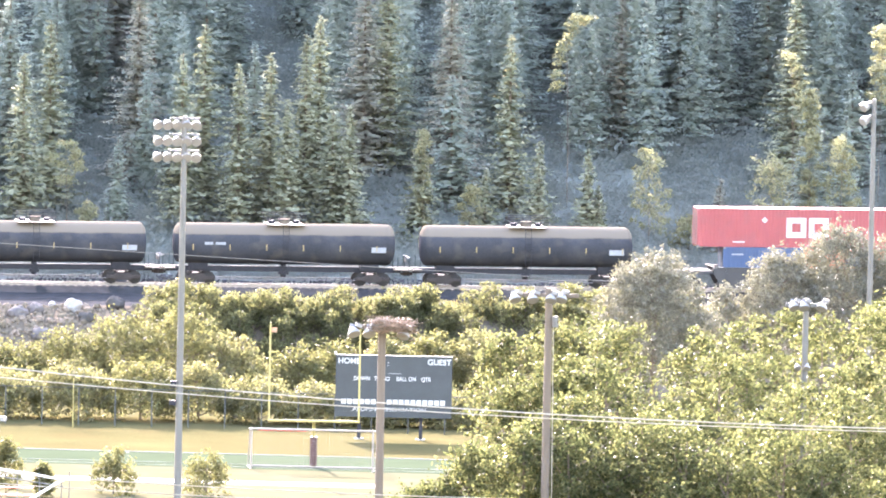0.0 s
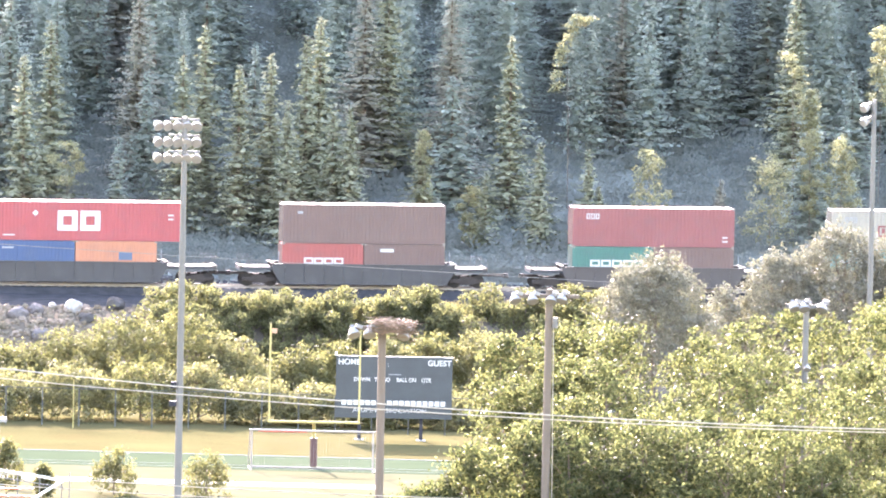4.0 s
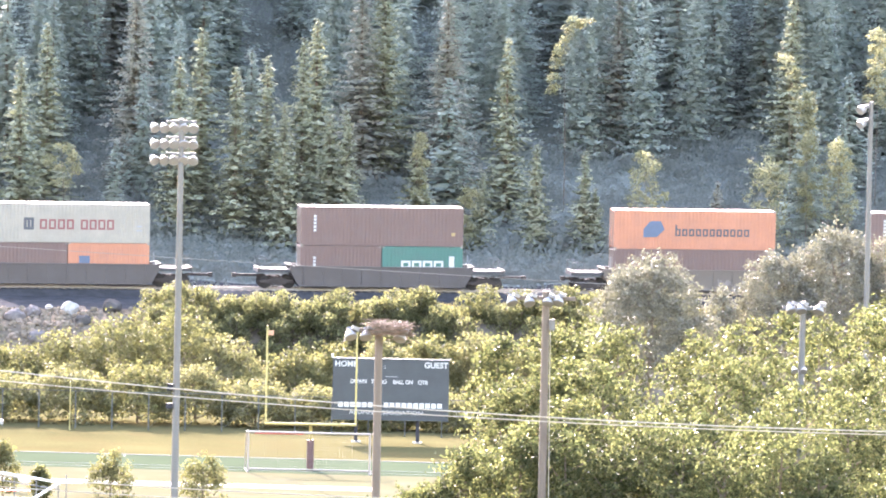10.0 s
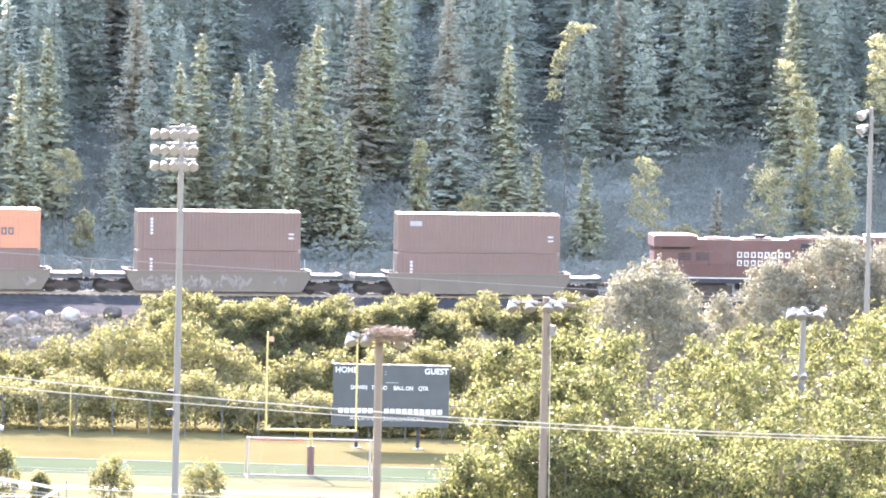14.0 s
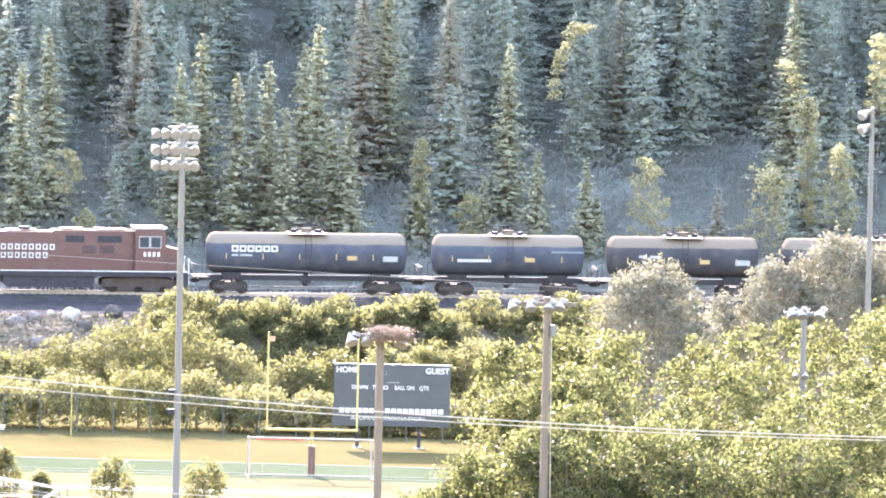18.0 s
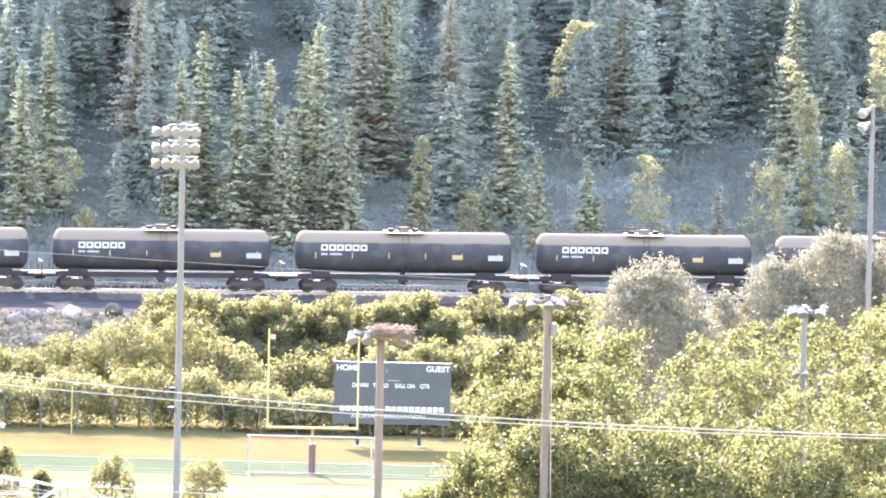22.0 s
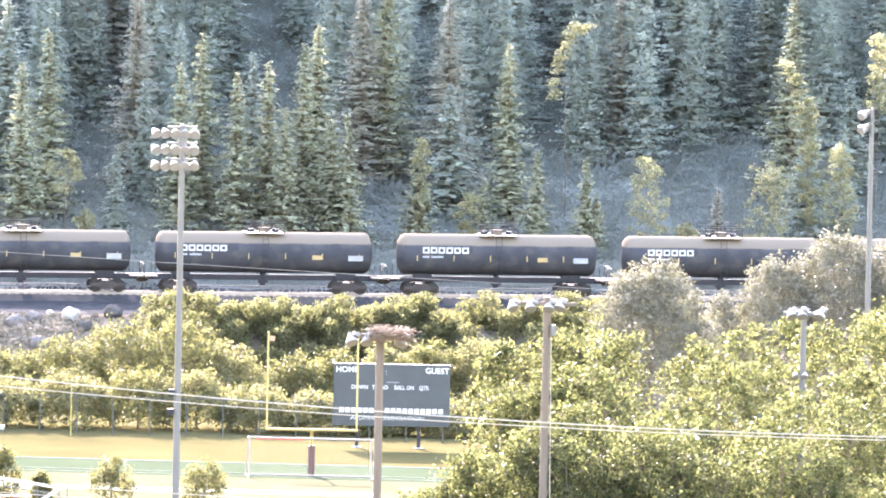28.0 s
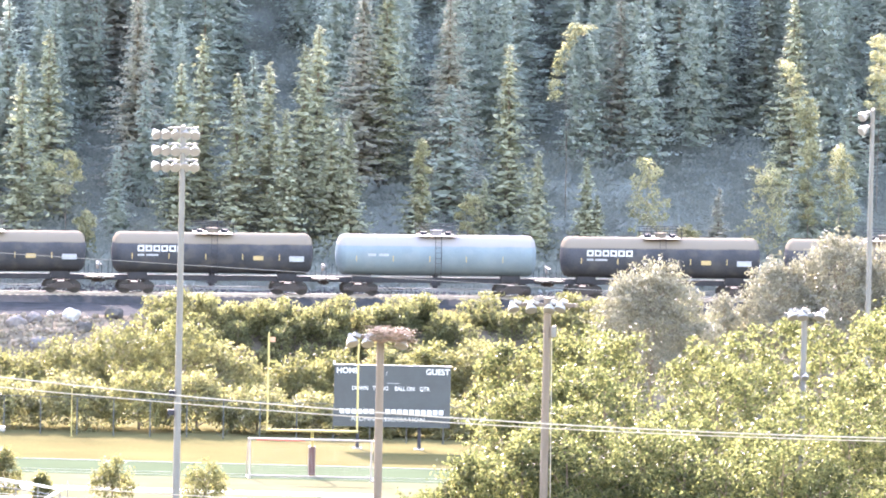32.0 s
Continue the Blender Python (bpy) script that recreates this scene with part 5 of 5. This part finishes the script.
for k in range(900):
    p, w = rnd.uniform(-24, 18), CREST + rnd.uniform(-9.3, -1.0)
    x, y = on_track(p, w)
    if p < -22 + (w - CREST + 0.8) * 0.8 and rnd.random() < 0.9:
        continue
    if w > CREST - 1.8 and rnd.random() < 0.5:
        continue
    if count >= 170:
        break
    src = SHRUBS[rnd.randrange(4)]
    if w > CREST - 2.2:
        src = SHRUBS[0]
    m = pose(x, y, ground_z(x, y) - (0.75 if w > CREST - 2.2 else 0.15), rz=rnd.uniform(0, 360))
    if count < 4:
        SHRUBS[count].matrix_world = m
    else:
        copy_thing(src, m)
    count += 1

# ---- forest on the hillside ----
VARIANTS = []
for k, (h, r, bare, dense, ragged) in enumerate(((9.0, 1.9, 0.03, 1.0, 0.3), (13.0, 2.5, 0.04, 1.0, 0.3), (18.0, 3.0, 0.06, 0.95, 0.35), (20.0, 3.2, 0.08, 1.0, 0.4), (7.0, 1.5, 0.03, 1.0, 0.3), (14.0, 2.2, 0.06, 0.9, 0.45))):
    q = facing(spruce_quads(400 + k, h, r, bare, dense, ragged))
    VARIANTS.append((h, q, *[soft_spray(quads_mesh("crown", q, mt), q) for mt in (SPRUCE, SPRUCE_WARM, LIT_SPRUCE)], Shape().rod((0, 0, -0.8), (0, 0, h * 0.98), 0.012 * h + 0.03, 0.02, n=8).mesh("trunk", BARK)))


def spruce(x, y, v, warm=False, rz=0.0, h=None, lit=False, wide=1.0):
    H0, q, me, mw, my, tr = VARIANTS[v]
    ob = thing("spruce_tree", "slender %s spruce on the shaded hillside" % ("warm-toned" if warm else "sun-toned light green" if lit else "dark green"), "tree", "spruces on the hillside", at=(x, y, ground_z(x, y) - 0.2), rz=rz)
    if h:
        ob.scale = (h / H0 * wide, h / H0 * wide, h / H0)
    part("trunk", tr, BARK, ob)
    part("crown", mw if warm else my if lit else me, SPRUCE, ob)
    return ob


# rows of x, y, height of the spruces that stand out
NAMED = ((-32.6, 869.1, 13.9), (-24.2, 883.8, 17.0), (-20.4, 871.3, 14.0), (-16.0, 870.4, 13.6), (-12.2, 869.0, 11.5), (-10.9, 875.3, 14.6), (-7.4, 869.5, 11.2), (-8.7, 870.8, 10.3), (-6.5, 887.1, 17.1), (-4.7, 889.1, 17.5), (0.3, 886.4, 16.8), (7.3, 870.3, 8.6), (11.1, 870.7, 8.2), (12.0, 870.8, 5.5), (5.0, 878.9, 14.9), (27.5, 890.0, 16.7), (21.4, 872.7, 5.9), (-13.6, 872.4, 14.0), (-34.2, 881.3, 16.7), (-30.8, 874.8, 15.1), (-18.8, 875.9, 15.0), (-9.9, 879.1, 15.4), (-1.9, 871.0, 9.1), (3.2, 870.3, 6.2))
for k, (x, y, h) in enumerate(NAMED):
    v = min(range(6), key=lambda i: abs(VARIANTS[i][0] - h))
    # these get the sunlit needle colours, green or warm, to stand out
    spruce(x, y, v, warm=k in (10, 16, 1, 8), rz=k * 47, h=h, lit=k not in (10, 16, 1, 8, 18), wide=1.2)
rnd = random.Random(91)
spots = [(x, y) for x, y, h in NAMED]
for k in range(600):
    p, w = rnd.uniform(-46, 50), 32 + 50 * rnd.random() ** 0.85
    x, y = on_track(p, w)
    if min((x - a) ** 2 + (y - b) ** 2 for a, b in spots) < 3.4 ** 2 or (2 < x < 27 and (w < 58 or rnd.random() < 0.4)) or (w < 52 and rnd.random() < 0.55) or -13.5 < x < -9.5:
        continue
    spots.append((x, y))
    if len(spots) > 84:
        break
    h = min(21.0, (0.3 + 0.41 * w - ground_z(x, y)) * rnd.uniform(0.55, 0.98))
    if h < 2.5:
        continue
    v = min(range(6), key=lambda i: abs(VARIANTS[i][0] - h))
    spruce(x, y, v, warm=rnd.random() < 0.08, rz=rnd.uniform(0, 360), h=h, wide=rnd.uniform(1.0, 1.5))


def far_woods():
    rng = np.random.default_rng(5)
    out, stems = [], []
    for k in range(820):
        # the first 110 are in view; the unseen rest are added as sun blockers
        seen = k < 110
        p, w = (rng.uniform(-60, 64), rng.uniform(52, 85)) if seen else (rng.uniform(-90, 95), rng.uniform(82, 150))
        x, y = on_track(p, w)
        h0, q = VARIANTS[int(rng.choice((1, 2, 3, 5)))][:2]
        a, s = rng.uniform(0, 6.28), rng.uniform(0.75, 1.1) if seen else rng.uniform(0.95, 1.3)
        s = min(s * 1.15, ((0.40 if seen else 0.475) * w + 0.9 - ground_z(x, y)) / h0)
        rot = np.array([[math.cos(a), -math.sin(a), 0], [math.sin(a), math.cos(a), 0], [0, 0, 1]]) * s
        pick = q[k % 2::2 if seen else 16]
        mid = pick.mean(axis=1, keepdims=True)
        pick = mid + (pick - mid) * (1.1 if seen else 2.9)
        out.append(pick @ rot.T + np.array([x, y, ground_z(x, y)]))
        stems.append(np.tile([x, y, 0.0], (len(pick), 1)))
    out, stems = np.concatenate(out), np.concatenate(stems)
    out = facing(out, stems)
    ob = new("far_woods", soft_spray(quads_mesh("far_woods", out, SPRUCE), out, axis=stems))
    tagged(ob, "dense dark spruce forest on the hillside, with unseen rear trees added to shade it", "forest", kind="stuff")


far_woods()


def undergrowth():
    """Low brush that covers the hillside and the strip behind the track."""
    rng = np.random.default_rng(8)
    out = []
    for k in range(9000):
        edge = k < 220
        p, w = rng.uniform(-50, 54), (rng.uniform(8.0, 13.0) if edge else 16 + 84 * rng.random())
        x, y = on_track(p, w)
        n = 40 if edge else 34
        tall = rng.uniform(0.8, 2.6) if edge else rng.uniform(0.5, 2.2)
        c = np.array([x, y, ground_z(x, y)]) + rng.normal(size=(n, 3)) * np.array([0.7, 0.7, 0]) + np.array([0, 0, 1]) * (rng.random((n, 1)) * tall)
        out.append(leaf_quads(rng, c, 0.15))
    out = np.concatenate(out)
    out = facing(out, out.mean(axis=1) + np.array([0, 3.0, 0]))
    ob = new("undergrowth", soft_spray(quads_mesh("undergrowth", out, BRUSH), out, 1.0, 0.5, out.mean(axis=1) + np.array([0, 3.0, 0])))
    tagged(ob, "dark green brush on the shaded forest floor", "undergrowth", kind="stuff")


undergrowth()


def crest_grass():
    """Tall dry grass along the crest of the railway bank."""
    rng = np.random.default_rng(12)
    n = 11000
    p, w = rng.uniform(-21, 40, n), CREST - 0.3 - 2.6 * rng.random(n) ** 1.5
    keep = np.array([noise.noise((a * 0.35, b * 0.5, 9)) > -0.12 for a, b in zip(p, w)])
    p, w = p[keep], w[keep]
    base = np.array([(*on_track(a, b), ground_z(*on_track(a, b))) for a, b in zip(p, w)])
    m = len(base)
    lean = rng.normal(size=(m, 3)) * np.array([0.12, 0.12, 0.0])
    tip = base + lean + np.array([0, 0, 1]) * rng.uniform(0.3, 0.85, (m, 1))
    side = np.stack([rng.normal(size=m), rng.normal(size=m) * 0.3, np.zeros(m)], axis=1) * 0.03
    ob = new("crest_grass", quads_mesh("crest_grass", np.stack([base - side, base + side, tip + side * 0.4, tip - side * 0.4], axis=1), STRAW))
    tagged(ob, "tall dry straw-coloured grass on the bank's crest", "grass", kind="stuff")


crest_grass()

# crowns that hang to one side: offset across, depth below the top
SIDEWAYS = {3: ((-1.0, -1.5), (0.0, -0.5), (0.9, -1.1), (-0.3, -2.1), (0.8, -2.4), (0.2, -3.3), (-0.6, -3.1), (0.3, -1.5)), 0: ((1.5, -0.2), (0.8, -0.3), (0.1, -0.9), (-0.4, -1.7), (-0.6, -2.5), (-0.8, -3.4), (-1.0, -4.4), (-1.1, -5.4)), 1: ((-0.7, -0.2), (-0.2, -0.7), (0.2, -1.4), (0.4, -2.6), (0.8, -3.7), (1.1, -4.4))}
# pale broadleaf trees among the spruces: x, y, height, crown radius, first leaf height
for k, (x, y, h, cr, z0, n) in enumerate(((9.6, 881.3, 15.3, 1.26, 9.6, 9), (27.2, 878.9, 14.2, 1.05, 8.0, 8), (28.4, 877.0, 11.8, 0.95, 7.1, 6), (-29.0, 865.6, 8.2, 1.68, 4.4, 9), (15.9, 871.9, 8.1, 1.89, 1.6, 14), (25.3, 872.9, 7.8, 2.42, 0.8, 20), (30.8, 874.7, 9.0, 1.58, 2.5, 12), (19.0, 871.4, 3.0, 1.47, 0.5, 8), (2.0, 869.0, 5.2, 1.05, 0.5, 7), (-27.4, 864.9, 3.6, 1.05, 0.5, 6), (28.4, 874.5, 9.2, 1.05, 2.6, 7), (34.1, 884.7, 15.3, 1.47, 9.1, 8), (-1.6, 870.3, 9.1, 0.63, 1.6, 6))):
    blobs = puffs(430 + k, h, cr, z0, n * 2, 0.2 + cr * 0.15, 0.35)
    if k in SIDEWAYS:
        rng = random.Random(470 + k)
        blobs = [(a + rng.uniform(-0.35, 0.35), rng.uniform(-0.4, 0.4), h + b + rng.uniform(-0.3, 0.3), rng.uniform(0.22, 0.5), rng.uniform(0.2, 0.4)) for a, b in SIDEWAYS[k] for _ in range(4)]
    broadleaf("aspen_tree", "young yellow-green aspen catching light at the forest edge", (x, y, ground_z(x, y) - 0.1), h, cr, blobs, 1400 if k in SIDEWAYS else 2600, 0.10, ASPEN, 450 + k, "aspens at the forest edge", trunk=0.035, low=0.3)

# small bushes at the near edge of the field
for k, (x, y, top, cr) in enumerate(((-19.3, 668, 2.5, 1.45), (-13.8, 668, 2.5, 1.5), (-25.6, 665.5, 3.3, 1.0), (-23.4, 665.5, 1.6, 0.6))):
    broadleaf("clipped_bush", "dense olive-green ornamental bush at the edge of the field", (x, y, -0.05), top, cr, dome(530 + k, top, cr, 0.1, 40, cr * 0.25, 0, 40, 0.9), 2600, 0.085, WILLOW, 550 + k, "bushes by the railing", trunk=0.07, low=0.1, category="bush")
# ---- stones on the bank ----


def stone(seed, r, flat=0.75, level=1):
    bm = bmesh.new()
    bmesh.ops.create_icosphere(bm, subdivisions=level, radius=r)
    for v in bm.verts:
        q = v.co * (1.3 / r)
        v.co *= 1 + 0.35 * noise.noise(q + Vector((seed * 7.1, 0, 0))) + 0.12 * noise.noise(q * 3 + Vector((0, seed * 3.3, 0)))
        v.co.z *= flat
    me = bpy.data.meshes.new("boulder")
    bm.to_mesh(me)
    bm.free()
    return me


def riprap():
    rng = random.Random(21)
    vs, fs = [], []
    base = [stone(k, 1.0) for k in range(6)]
    data = [([v.co.copy() for v in me.vertices], [tuple(pl.vertices) for pl in me.polygons]) for me in base]
    for k in range(2200):
        p, w = rng.uniform(-42, -16), CREST + rng.uniform(-10.8, -0.4)
        if p > -22 and rng.random() < (p + 22) / 7:
            continue
        x, y = on_track(p, w)
        m = Matrix.Translation((x, y, ground_z(x, y) + 0.02)) @ pose(0, 0, 0, rng.uniform(0, 360), rng.uniform(0, 360), rng.uniform(0, 360)) @ Matrix.Scale(rng.choice((0.10, 0.14, 0.18, 0.3)) * rng.uniform(0.8, 1.3), 4)
        v0, f0 = data[k % 6]
        o = len(vs)
        vs += [tuple(m @ v) for v in v0]
        fs += [tuple(i + o for i in f) for f in f0]
    me = bpy.data.meshes.new("riprap")
    me.from_pydata(vs, [], fs)
    me.materials.append(RIPRAP)
    tagged(new("riprap", me), "tumbled brown and grey stones on the railway bank", "stones", kind="stuff")
    for k, (x, y, s, pale) in enumerate(((-26.9, 819.3, 0.6, 1), (-23.8, 820.3, 0.75, 0), (-29.6, 817.8, 0.6, 0), (-30.8, 816.3, 0.7, 0), (-22.8, 817.3, 0.6, 0), (-28.4, 820.0, 0.28, 1), (-25.8, 816.8, 0.6, 0), (-29.0, 813.3, 0.7, 0), (-21.2, 820.6, 0.8, 0))):
        me = stone(40 + k, s, 1.1 if k == 0 else 0.8, 3)
        me.materials.append(PALE_ROCK if pale else ROCK)
        ob = tagged(new("boulder", me), "%s boulder half buried in the bank" % ("bright pale" if pale else "rough grey-brown"), "boulder", "boulders on the bank")
        ob.location = (x, y, ground_z(x, y) + s * 0.35)


riprap()
slab = tagged(part("concrete_slab", Shape().box(-1.6, 1.6, -0.5, 0.5, -0.5, 0.0, bevel=0.1), CONCRETE), "pale concrete slab on the crest of the bank", "slab")
slab.matrix_world = pose(*on_track(-20.6, CREST - 0.9), 0.02, rz=8)

# ---- how the train moves: seconds, metres run ----
RUN = [
        (0, 0.00), (0.5, 6.93), (1, 13.78), (1.5, 20.61), (2, 27.41), (2.5, 34.21), (3, 41.12), (3.5, 47.95),
        (5.5, 75.56), (6, 82.45), (6.5, 89.31), (7, 96.17), (7.5, 103.07), (8, 109.91), (8.5, 116.77), (9, 123.68),
        (9.5, 130.54), (10, 137.53), (10.5, 144.41), (11, 151.37), (11.5, 158.21), (12, 165.12), (12.5, 172.06), (13, 178.98),
        (13.5, 185.86), (14, 192.79), (14.5, 199.72), (16.5, 227.40), (17, 234.34), (17.5, 241.27), (18, 248.17), (18.5, 255.10),
        (19, 262.02), (19.5, 268.94), (20, 275.91), (20.5, 282.35), (21, 289.27), (21.5, 296.14), (22, 303.08), (22.5, 309.98),
        (23, 316.93), (23.5, 323.76), (24, 330.66), (24.5, 337.55), (25, 344.44), (25.5, 351.38), (27.5, 378.98), (28, 385.88),
        (28.5, 392.78), (29, 399.73), (29.5, 406.63), (30, 413.54), (30.5, 420.44), (31, 427.38), (31.5, 434.34), (32, 441.23)]


def motions():
    for ob, p in CARS:
        rise = RAIL_Z + (ob["rise"] if "rise" in ob else 0.0)
        if "rise" in ob:
            del ob["rise"]
        walk(ob, [(t, pose(*on_track(p - d), rise, rz=TRACK_TURN)) for t, d in RUN])


motions()
